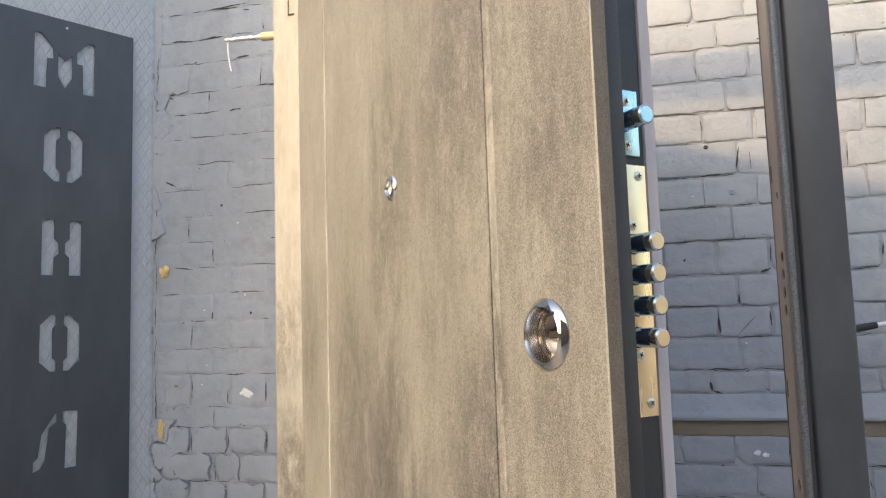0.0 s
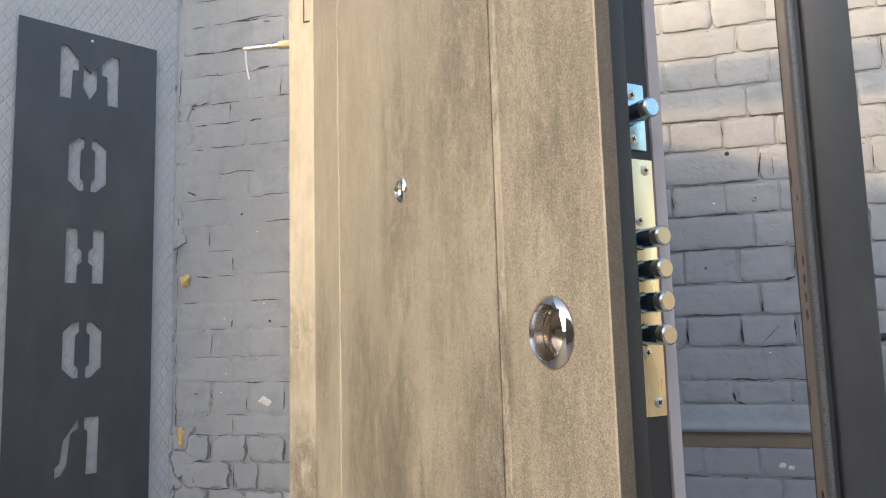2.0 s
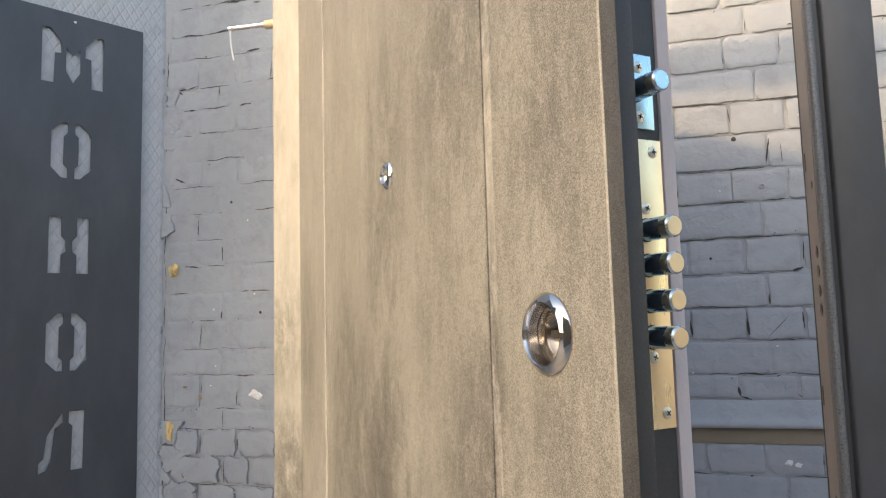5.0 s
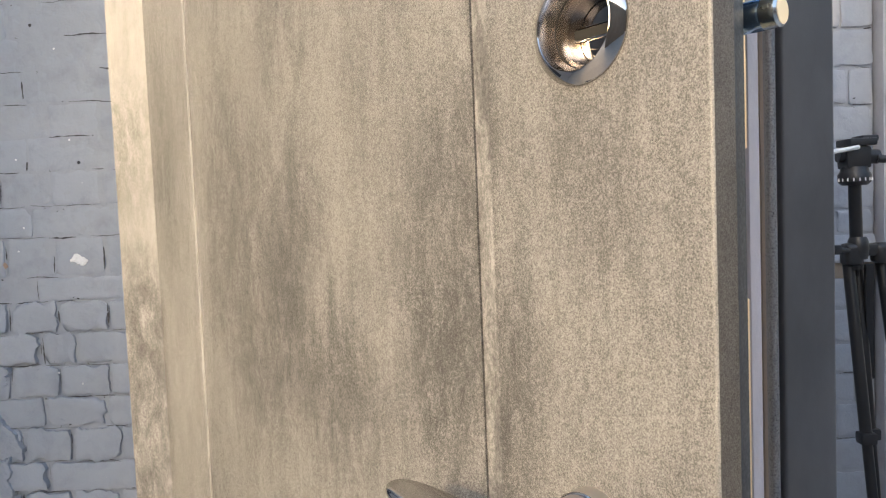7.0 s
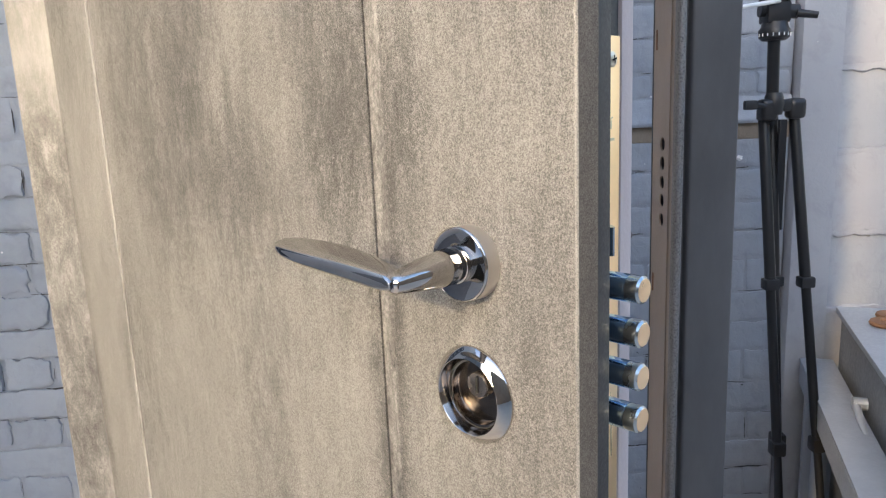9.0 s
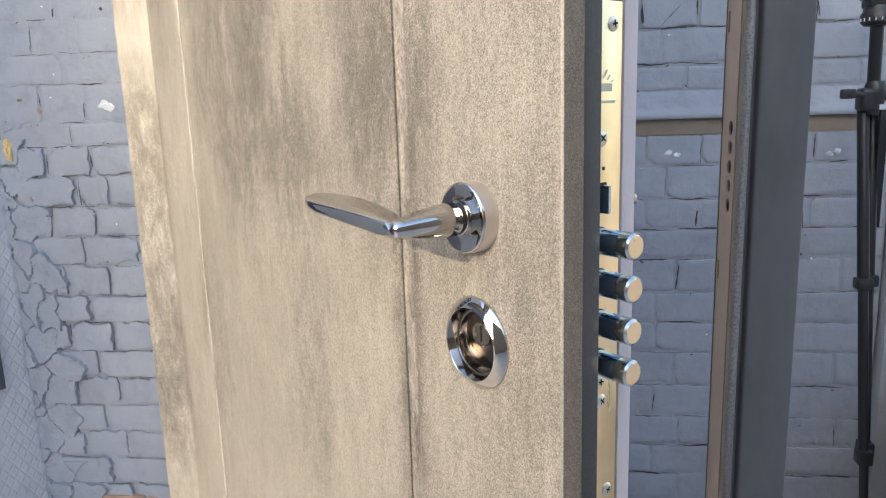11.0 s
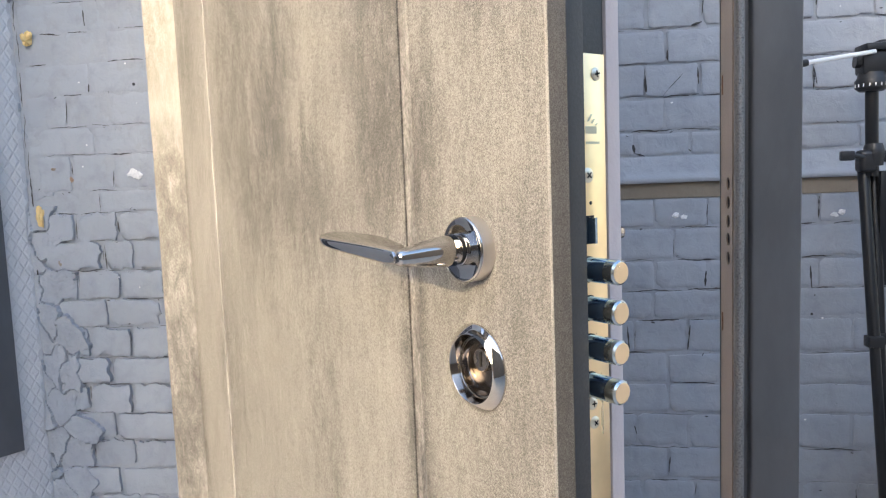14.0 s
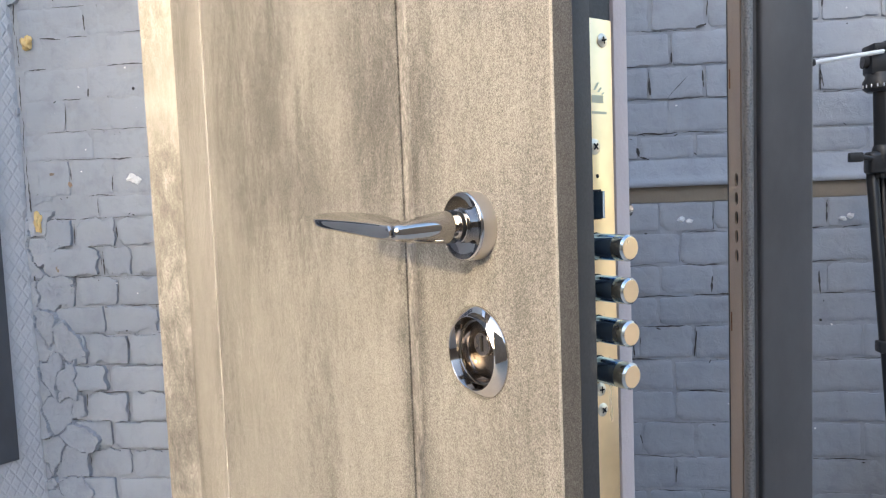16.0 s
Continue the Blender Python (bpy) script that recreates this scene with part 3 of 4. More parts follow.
# upper lock rose: a deep cup with a shutter
up_rose = part("lock_rose", lathe([(0.0304, 0.001), (0.0304, -0.0008), (0.0299, -0.0016), (0.0240, -0.0062), (0.0234, -0.0064), (0.0229, -0.0058), (0.0222, 0.0000), (0.0206, 0.0060), (0.0190, 0.0145)], 84, "Y", (0.0050, 0, 1.2645), False), [CHROME, CUP], door, "polished chrome lock rose with a deep open cup")
for f in up_rose.data.polygons:
    if f.center.y > -0.0040 and math.hypot(f.center.x - 0.0050, f.center.z - 1.2645) < 0.0228:
        f.material_index = 1
part("cup_seam", lathe([(0.0212, 0.0052), (0.0205, 0.0053), (0.0204, 0.0059), (0.0211, 0.0060)], 60, "Y", (0.0050, 0, 1.2645), False), DARK, up_rose, "dark seam round the cup")
part("shutter", lathe([(0.0196, 0.0160), (0.0196, 0.0142), (0.0188, 0.0138), (0, 0.0138)], 60, "Y", (0.0050, 0, 1.2645)), SHUTTER, up_rose, "mirror-polished turning shutter at the bottom of the cup")
part("key_slot", boxes(((-0.0085, 0.0131, 1.2615), (0.0185, 0.0138, 1.2665))), DARK, up_rose, "dark key slot")
part("slot_lip", boxes(((-0.0085, 0.0122, 1.2598), (0.0185, 0.0137, 1.2610), 0.0003)), CHROME, up_rose)
part("slot_lip", boxes(((-0.0085, 0.0126, 1.2672), (0.0185, 0.0137, 1.2680), 0.0003)), SHUTTER, up_rose)
part("slot_lip", boxes(((-0.0080, 0.0129, 1.2545), (0.0180, 0.0137, 1.2552), 0.0003)), SHUTTER, up_rose)

# peephole
peep = part("peephole", lathe([(0.0160, 0.001), (0.0160, -0.0006), (0.0154, -0.0016), (0.0112, -0.0046), (0.0100, -0.0048), (0.0094, -0.0040), (0.0090, 0.004)], 56, "Y", (-0.2915, 0, 1.4400), False), BRIGHT, door, "small chrome peephole ring")
part("lens", lathe([(0.0092, 0.003), (0.0092, -0.0012), (0.0066, -0.0026), (0, -0.0034)], 32, "Y", (-0.2915, 0, 1.4400)), GLASS, peep, "clear glass lens")
part("lens_backing", lathe([(0.0091, 0.0042), (0, 0.0040)], 24, "Y", (-0.2915, 0, 1.4400)), DARK, peep)

# rosette of the outside handle, a rim of which shows past the leaf
bm = lathe([(0.0215, 0.0805), (0.0215, 0.0960), (0.0205, 0.0975), (0.0100, 0.0980), (0.0085, 0.1000), (0.0085, 0.1240), (0, 0.1240)], 48, "Y", (0.0120, 0, 1.0040))
part("outer_rosette", bm, CHROME, door, "chrome rosette on the outer side")
bm = lathe([(0.0046, 0.0806), (0.0046, 0.0890), (0.0040, 0.0898), (0.0022, 0.0899), (0.0018, 0.0885), (0, 0.0885)], 28, "Y", (0.0520, 0, 1.0038))
part("outer_screw_cap", bm, CHROME, door, "small chrome cap on the outer side")

# ---- the door frame ----
FRAME = Matrix.Translation((-0.652, -0.002, 0)) @ pose(0, 0, 0, 0, 0, 46.0)
frame_thing = thing("door_frame", "free-standing grey steel door frame with strike holes", "door frame", FRAME)
FW = 0.737
# the lip rolls over the strike side; a deep channel parts it from the slate face
lip = [(FW + 0.0080, 0.0150), (FW + 0.0012, 0.0150), (FW + 0.0006, 0.0120), (FW + 0.0006, 0.0055), (FW + 0.0014, 0.0026), (FW + 0.0030, 0.0009), (FW + 0.0055, 0.0),
       (FW + 0.0075, 0.0004), (FW + 0.0095, 0.0018), (FW + 0.0112, 0.0042), (FW + 0.0124, 0.0075), (FW + 0.0132, 0.0150), (FW + 0.0142, 0.0330), (FW + 0.0122, 0.0330), (FW + 0.0122, 0.0170), (FW + 0.0080, 0.0170)]
part("frame_lip", prism(lip, 0.0, 2.16), HAMMER, frame_thing, "hammered grey lip of the lock jamb", smooth=50)
jamb_face = [(FW + 0.0144, 0.0310), (FW + 0.0225, 0.0310), (FW + 0.0236, 0.0225), (FW + 0.0250, 0.0200), (FW + 0.0275, 0.0190), (FW + 0.0815, 0.0190), (FW + 0.0838, 0.0200), (FW + 0.0846, 0.0225), (FW + 0.0846, 0.1180),
             (FW + 0.0070, 0.1180), (FW + 0.0070, 0.1160), (FW + 0.0820, 0.1160), (FW + 0.0820, 0.0330), (FW + 0.0144, 0.0330)]
part("lock_jamb", prism(jamb_face, 0.0, 2.16), JAMB, frame_thing, "slate grey steel lock jamb", smooth=50)

def strike(ya, y0, ym, y1, height, holes, thick=0.0022):
    """The strike side: a solid strip and a strip with round holes, in y and z, facing -x."""
    bm = bmesh.new()
    quad = lambda a, b, c, d: bm.faces.new([bm.verts.new((0, *p)) for p in (a, b, c, d)])
    cy, hy = (y0 + ym) / 2, (ym - y0) / 2
    z = 0.0
    for zc, r, hz in sorted(holes):
        quad((y0, z), (ym, z), (ym, zc - hz), (y0, zc - hz))
        n = 32
        inner, outer = [], []
        for i in range(n):
            c, s = math.cos(2 * math.pi * i / n), math.sin(2 * math.pi * i / n)
            k = min(hy / max(abs(c), 1e-6), hz / max(abs(s), 1e-6))
            inner.append(bm.verts.new((0, cy + r * c, zc + r * s)))
            outer.append(bm.verts.new((0, cy + k * c, zc + k * s)))
        for i in range(n):
            bm.faces.new((inner[i], outer[i], outer[(i + 1) % n], inner[(i + 1) % n]))
        deep = [bm.verts.new((thick, v.co.y, v.co.z)) for v in inner]
        for i in range(n):
            bm.faces.new((inner[i], inner[(i + 1) % n], deep[(i + 1) % n], deep[i]))
        for sy, sz in ((1, 1), (-1, 1), (-1, -1), (1, -1)):
            a = math.atan2(sz, sy) % (2 * math.pi)
            corner = bm.verts.new((0, cy + sy * hy, zc + sz * hz))
            ang = lambda v: math.atan2(v.co.z - zc, v.co.y - cy) % (2 * math.pi)
            real = math.atan2(sz * hz, sy * hy) % (2 * math.pi)
            below = max((v for v in outer if ang(v) <= real), key=ang)
            above = min((v for v in outer if ang(v) > real), key=ang, default=outer[0])
            bm.faces.new((below, corner, above))
        z = zc + hz
    quad((y0, z), (ym, z), (ym, height), (y0, height))
    quad((ym, 0), (y1, 0), (y1, height), (ym, height))
    quad((ya, 0), (y0, 0), (y0, height), (ya, height))
    return bm


bores = [(z, 0.0090, 0.0120) for z in (1.3547, 1.3287, 1.3021, 1.2764, 1.0240, 0.9988, 0.9735, 0.9490, 0.9230)] + [(1.4470, 0.0062, 0.0115)]
part("strike_sheet", strike(0.0172, 0.0600, 0.0900, 0.1158, 2.16, bores), REVEAL, frame_thing, "bronze-grey strike side with round bolt holes", Matrix.Translation((FW + 0.0082, 0, 0)), smooth=0)
for z in (1.484, 1.159, 0.830, 0.42):
    part("fixing_slot", boxes(((FW + 0.0074, 0.1020, z - 0.013), (FW + 0.0080, 0.1065, z + 0.013))), RUST, frame_thing, "rust-stained fixing slot")
part("strike_ridge", boxes(((FW + 0.0062, 0.0440, 0), (FW + 0.0078, 0.0455, 2.16))), REVEAL, frame_thing)
# Added black sheet in the hollow jamb, painting the bolt holes' inner shade.
part("strike_hole_shade", boxes(((FW + 0.030, 0.0345, 0.01), (FW + 0.032, 0.112, 2.15))), DARK, frame_thing)
part("hinge_jamb", boxes(((-0.0400, 0.0125, 0), (-0.002, 0.10, 2.16), 0.001)), JAMB, frame_thing, "slate grey steel hinge jamb")
part("architrave", boxes(((-0.0435, 0.0, 0), (0.0031, 0.0120, 2.16))), ARCHITRAVE_FILM, frame_thing, "pale oak film architrave on the hinge side")
part("head_beam", boxes(((-0.040, 0.0165, 2.1605), (FW + 0.0846, 0.118, 2.225), 0.001)), JAMB, frame_thing)
part("threshold", boxes(((-0.001, 0.020, 0.0), (FW - 0.001, 0.095, 0.042), 0.002)), JAMB, frame_thing)
# slot of the hinge cover
slot = part("hinge_slot", boxes(((-0.0160, -0.0006, 1.803), (-0.0140, 0.0002, 1.94)), ((-0.0140, -0.0006, 1.803), (-0.0040, 0.0002, 1.8065)), ((-0.0160, -0.0006, 1.94), (-0.0040, 0.0002, 1.943))), DARK, frame_thing, "thin black outline of the hinge cover")
# anchor rod with a sleeve and a limp wire
tip = FRAME.inverted() @ Vector((-0.950, -0.056, 1.858))
bm = rod(bmesh.new(), (-0.038, tip.y + 0.03, 1.862), tip, 0.0048, n=16)
anchor = part("anchor_rod", bm, SATIN, frame_thing, "steel anchor rod sticking out of the hinge jamb")
d = (tip - Vector((-0.038, tip.y + 0.03, 1.862))).normalized()
a0 = Vector((-0.038, tip.y + 0.03, 1.862))
part("sleeve", rod(bmesh.new(), tip - d * 0.150, tip - d * 0.076, 0.0085, n=18), BEIGE, anchor, "beige plastic sleeve")
bm = bmesh.new()
last = tip + Vector((0.004, 0, 0.005))
for k in range(8):
    nxt = tip + Vector((0.004 + 0.008 * (k / 7) ** 2, 0, 0.004 - 0.070 * (k + 1) / 8))
    rod(bm, last, nxt, 0.0017, n=8)
    last = nxt
part("wire", bm, WHITE, anchor, "white wire hanging from the rod")

# ---- tripod in the corner ----
TRI = Matrix.Translation((-0.276, 1.247, 0)) @ pose(0, 0, 0, 0, 0, 47.3)
tripod = thing("camera_tripod", "folded black camera tripod leaning in the corner", "tripod", TRI)
part("centre_column", rod(bmesh.new(), (-0.020, 0, 1.02), (-0.024, 0, 1.20), 0.0120, n=24), TUBE, tripod)
bm = lathe([(0.0, 1.040), (0.017, 1.040), (0.020, 1.062), (0.018, 1.076), (0.015, 1.084), (0, 1.084)], 28, "Z", (-0.018, 0, 0))
box(bm, (-0.048, -0.017, 1.028), (-0.014, 0.017, 1.072), 0.010, 3)
box(bm, (0.010, -0.015, 1.030), (0.046, 0.017, 1.072), 0.012, 3)
box(bm, (-0.030, -0.012, 1.046), (0.030, 0.020, 1.070), 0.006)
part("spider", bm, BLACK, tripod, "black plastic leg collar")
bm = rod(bmesh.new(), (-0.040, -0.012, 1.058), (-0.066, -0.018, 1.062), 0.0050, n=12)
box(bm, (-0.088, -0.026, 1.052), (-0.062, -0.012, 1.071), 0.004)
part("wing_knob", bm, BLACK, tripod, "black wing knob")


def leg(x0, x1, y0, y1, z0, z1, z2):
    """Upper and lower tube with two clamps; x and y at the top and on the ground."""
    at = lambda z: Vector((x0 + (x1 - x0) * (1.04 - z) / 1.04, y0 + (y1 - y0) * (1.04 - z) / 1.04, z))
    upper = part("leg", rod(bmesh.new(), at(1.045), at(z0), 0.0110, n=20), TUBE, tripod, "black tubular leg")
    part("clamp", box(bmesh.new(), at(z0) - Vector((0.0155, 0.015, 0.013)), at(z0) + Vector((0.0145, 0.013, 0.010)), 0.005), BLACK, upper)
    mid = part("leg_section", rod(bmesh.new(), at(z0), at(z1), 0.0095, n=20), TUBE, upper)
    part("clamp", box(bmesh.new(), at(z1) - Vector((0.0135, 0.015, 0.020)), at(z1) + Vector((0.0135, 0.013, 0.010)), 0.005), BLACK, upper)
    part("leg_section", rod(bmesh.new(), at(z1), at(0.03), 0.0080, n=20), TUBE, upper)
    part("foot", lathe([(0.0, 0), (0.014, 0), (0.015, 0.012), (0.011, 0.04), (0, 0.04)], 18, "Z", (at(0).x, at(0).y, 0)), BLACK, upper, "black rubber foot")


leg(-0.032, -0.040, 0.012, -0.195, 0.70, 0.372, 0.19)
leg(0.033, 0.060, 0.014, -0.185, 0.70, 0.372, 0.19)
leg(-0.006, -0.026, 0.030, -0.150, 0.70, 0.372, 0.19)
part("brace", boxes(((-0.006, -0.006, 0.80), (0.010, 0.004, 1.03), 0.002)), TUBE, tripod)
head = part("pan_head", lathe([(0, 1.186), (0.022, 1.186), (0.029, 1.192), (0.030, 1.206), (0.026, 1.212), (0.024, 1.222), (0, 1.222)], 32, "Z", (-0.024, 0, 0)), BLACK, tripod, "black pan head with a graduated ring")
part("head_body", boxes(((-0.048, -0.020, 1.218), (0.000, 0.022, 1.262), 0.007)), BLACK, head)
part("tilt_axle", rod(bmesh.new(), (-0.056, 0, 1.246), (0.018, -0.006, 1.240), 0.014, n=24), BLACK, head)
part("top_plate", boxes(((-0.046, -0.028, 1.262), (0.006, 0.028, 1.276), 0.003)), BLACK, head)
part("quick_release", boxes(((-0.020, -0.022, 1.270), (0.012, 0.022, 1.282), 0.004)), BLACK, head)
for k in range(18):
    a = math.pi + math.pi * k / 18
    p = Vector((-0.024 + 0.0302 * math.cos(a), 0.0302 * math.sin(a), 1.197))
    if k % 2 == 0:
        part("tick", box(bmesh.new(), p - Vector((0.0008, 0.0008, 0.003)), p + Vector((0.0008, 0.0008, 0.003))), WHITE, head)
arm = part("pan_handle", rod(bmesh.new(), (-0.030, -0.026, 1.259), (-0.172, -0.070, 1.2385), 0.0042, n=14), WHITE, tripod, "bright rod of the pan handle")
part("grip", rod(bmesh.new(), (-0.170, -0.0694, 1.2388), (-0.240, -0.091, 1.2285), 0.0070, 0.0085, n=16), BLACK, arm, "black grip")
part("lock_knob", rod(bmesh.new(), (0.012, -0.016, 1.236), (0.048, -0.026, 1.230), 0.0080, 0.0070, n=16), BLACK, head)

# ---- ledge, pilaster and things in the right corner ----
bm = prism([(0.014, 1.079), (-0.0020, 1.079), (-0.0060, 1.066), (-0.0085, 1.045), (-0.0120, 1.036), (-0.0155, 1.030), (-0.0160, 1.024), (-0.0130, 1.0195), (0.014, 1.0195)], 1.30, 2.074)
bmesh.ops.transform(bm, matrix=Matrix(((0, 0, 1, 0), (1, 0, 0, 0), (0, 1, 0, 0), (0, 0, 0, 1))), verts=bm.verts)
part("ledge", bm, BRICK, wall, "projecting painted ledge in the wall")
part("mortar_band", boxes(((1.30, -0.0012, 0.984), (2.074, 0.014, 1.0185), 0.002)), TAN, wall, "bare tan mortar band below the ledge")
pil = part("pilaster", boxes(((2.078, -0.030, 0.0), (2.172, 0.014, TOP), 0.003)), BLOCK, None, "pale grey painted corner board", WALL)
tagged(pil, category="trim", kind="structure")

AX = WALL.to_3x3().inverted() @ Vector((0.44, -0.90, 0)).normalized()   # along the wall-side bench
cab_m = WALL @ Matrix.Translation((2.212, -0.014, 0)) @ Matrix.Rotation(math.atan2(AX.y, AX.x), 4, "Z")
cab = thing("metal_cabinet", "worn grey enamelled steel cabinet with a white top", "cabinet", cab_m)
part("body", boxes(((0.03, 0.0, 0.0), (1.05, 0.42, 0.570), 0.006)), CABINET, cab)
part("top", boxes(((0.02, -0.012, 0.571), (1.06, 0.43, 0.585), 0.003)), RAIL, cab, "pale top with worn edge")
bm = rod(bmesh.new(), (0.34, -0.004, 0.475), (0.34, -0.030, 0.475), 0.013, n=20)
rod(bm, (0.34, -0.024, 0.475), (0.52, -0.028, 0.440), 0.0075, 0.006, n=14)
part("lever", bm, RAIL, cab, "pale lever handle")
for k, (x, y) in enumerate(((0.10, 0.085), (0.16, 0.06))):
    disc = part("rusty_disc", lathe([(0.010, 0), (0.030, 0), (0.032, 0.004), (0.030, 0.009), (0.012, 0.010), (0.010, 0.006)], 28, "Z"), RUST, None, "rusty iron disc lying on the cabinet top", cab_m @ Matrix.Translation((x, y, 0.586 + 0.0))  )
    tagged(disc, category="scrap", group="rusty discs on the cabinet")
beam_m = WALL @ Matrix.Translation((2.118, -0.022, 0)) @ Matrix.Rotation(math.atan2(AX.y, AX.x), 4, "Z")
beam = thing("steel_bench_rail", "light grey painted steel channel on short legs", "rail", beam_m)
part("channel", boxes(((0.0, 0.0, 0.452), (1.10, 0.072, 0.460), 0.002), ((0.0, 0.0, 0.40), (1.10, 0.004, 0.452)), ((0.0, 0.068, 0.40), (1.10, 0.072, 0.452))), RAIL, beam)
part("rail_leg", boxes(((0.03, 0.01, 0.0), (0.06, 0.062, 0.452), 0.002)), RAIL, beam)
part("rail_leg", boxes(((1.02, 0.01, 0.0), (1.05, 0.062, 0.452), 0.002)), RAIL, beam)
pipe = part("drain_pipe", lathe([(0.016, 0.0), (0.016, 0.30), (0.021, 0.30), (0.021, 0.345), (0.014, 0.35), (0, 0.35)], 24, "Z"), RAIL, None, "short pale grey pipe stub beside the rail", beam_m @ Matrix.Translation((0.11, 0.036, 0)))
tagged(pipe, category="pipe")

# ---- mounting foam and broken mortar at the corner ----
def lump(size, seed, squash=(1, 1, 1), sub=3):
    bm = bmesh.new()
    bmesh.ops.create_icosphere(bm, subdivisions=sub, radius=1)
    for v in bm.verts:
        k = 1 + 0.75 * noise.noise(v.co * 1.5 + Vector((seed, seed * 2, 0))) + 0.30 * noise.noise(v.co * 3.7 + Vector((0, seed, 0))) + 0.12 * noise.noise(v.co * 9)
        v.co = Vector((v.co.x * squash[0], v.co.y * squash[1], v.co.z * squash[2])) * size * k
    return bm


for k, (s, z, a, b) in enumerate(((0.038, 1.435, 0.012, 0.017), (0.034, 0.993, 0.011, 0.024))):
    f = part("mounting_foam", lump(1, k * 3.1 + 0.7, (a, 0.012, b)), FOAM, None, "lump of yellow mounting foam in the wall corner", WALL @ Matrix.Translation((s, -0.006, z)))
    tagged(f, category="foam", group="foam lumps in the corner")
def cracked_mortar():
    """Rough mortar squeezed out along the wall corner, split into plates by deep cracks."""
    rnd = random.Random(43)
    seeds = {}
    cell = 0.062
    for a in range(-1, 5):
        for b in range(-1, 26):
            p = ((a + rnd.uniform(0.05, 0.95)) * cell * 0.9, (b + rnd.uniform(0.05, 0.95)) * cell * 1.7)
            seeds[a, b] = [(p[0], p[1], rnd.uniform(-0.0045, 0.0035), rnd.uniform(-0.10, 0.10), rnd.uniform(-0.10, 0.10))]
    bm = bmesh.new()
    step = 0.0026
    ns, nz = 66, int(2.40 / step)
    rows = []
    for j in range(nz + 1):
        z = step * j
        low = max(0.0, min(1.0, (1.06 - z) / 0.12))
        base = max(0.0, min(1.0, (0.86 - z) / 0.20))
        reach = 0.012 + 0.034 * low + 0.062 * base + (0.012 + 0.024 * low) * noise.noise(Vector((z * 8.0, 3.3, 0)))
        row = []
        for i in range(ns + 1):
            u = -0.004 + step * i
            wu = u + 0.012 * noise.noise(Vector((u * 30, z * 30, 1))) + 0.003 * noise.noise(Vector((u * 120, z * 120, 1)))
            wz = z + 0.016 * noise.noise(Vector((u * 30, z * 30, 6))) + 0.003 * noise.noise(Vector((u * 120, z * 120, 6)))
            a, b = int(math.floor(wu / (cell * 0.9))), int(math.floor(wz / (cell * 1.7)))
            near = sorted((math.hypot(wu - q[0], wz - q[1]), q) for da in (-1, 0, 1) for db in (-1, 0, 1) for q in seeds.get((a + da, b + db), ()))
            d1, q = near[0]
            gap = near[1][0] - d1 if len(near) > 1 else 1
            y = -0.002 - 0.0045 * low + q[2] + q[3] * (wu - q[0]) + q[4] * (wz - q[1]) + 0.0014 * noise.noise(Vector((u * 130, z * 130, 2)))
            width = max(0.0004, 0.0022 + 0.0034 * noise.noise(Vector((u * 20, z * 20, 9))))
            if gap < width:
                y += 0.010 * (1 - gap / width) ** 0.5
            if q[0] > reach:
                y = 0.016
            row.append(bm.verts.new((u, y, z)))
        rows.append(row)
    for p, q in zip(rows, rows[1:]):
        for i in range(ns):
            bm.faces.new((p[i], p[i + 1], q[i + 1], q[i]))
    return bm


tagged(part("corner_mortar", cracked_mortar(), BRICK, wall, "rough cracked mortar along the wall corner", smooth=40), kind="stuff")
for s, z, w in ((0.292, 1.091, 0.012), (0.305, 1.085, 0.010)):
    chip = part("paint_chip", lump(1, s * 40, (w, 0.002, 0.0085), 4), WHITE, wall, "bare white chip in the paint", Matrix.Translation((s, -0.003, z)))
for s, z, w in ((1.604, 0.945, 0.007), (1.622, 0.940, 0.006), (1.96, 0.940, 0.007), (1.945, 0.936, 0.006)):
    part("paint_chip", lump(1, s * 40, (w, 0.002, 0.0050), 4), WHITE, wall, "", Matrix.Translation((s, -0.002, z)))


for s, z, w, h, tone in ((0.124, 1.082, 0.004, 0.006, RAWBRICK), (0.077, 1.110, 0.006, 0.003, TAN), (0.072, 0.880, 0.012, 0.016, TAN)):
    part("bare_chip", lump(1, s * 50, (w, 0.002, h), 4), tone, wall, "bare brick showing through a chip in the paint", Matrix.Translation((s, -0.002, z)))
rnd = random.Random(77)
for _ in range(26):
    part("paint_speck", lump(1, rnd.uniform(0, 90), (0.0022, 0.0012, 0.0018), 2), WHITE, wall, "", Matrix.Translation((rnd.choice((rnd.uniform(0.1, 0.5), rnd.uniform(1.35, 2.05))), -0.001, rnd.uniform(0.45, 1.75))))
for s, z, r in ((1.536, 1.674, 0.0055), (1.90, 0.712, 0.003), (1.47, 1.40, 0.003), (0.31, 1.31, 0.004), (0.22, 1.62, 0.004)):
    part("drill_hole", lathe([(r, 0), (r * 0.7, -0.0022), (0, -0.0024)], 14, "Y", (s, 0, z)), CRACK, wall, "old dark drill hole")
part("wall_plug", lathe([(0.0062, 0.001), (0.0062, -0.0035), (0.0050, -0.0042), (0.0038, -0.0035), (0.0038, -0.0010), (0, -0.0010)], 20, "Y", (1.589, 0, 1.5595)), BRICK, wall, "painted-over wall plug")


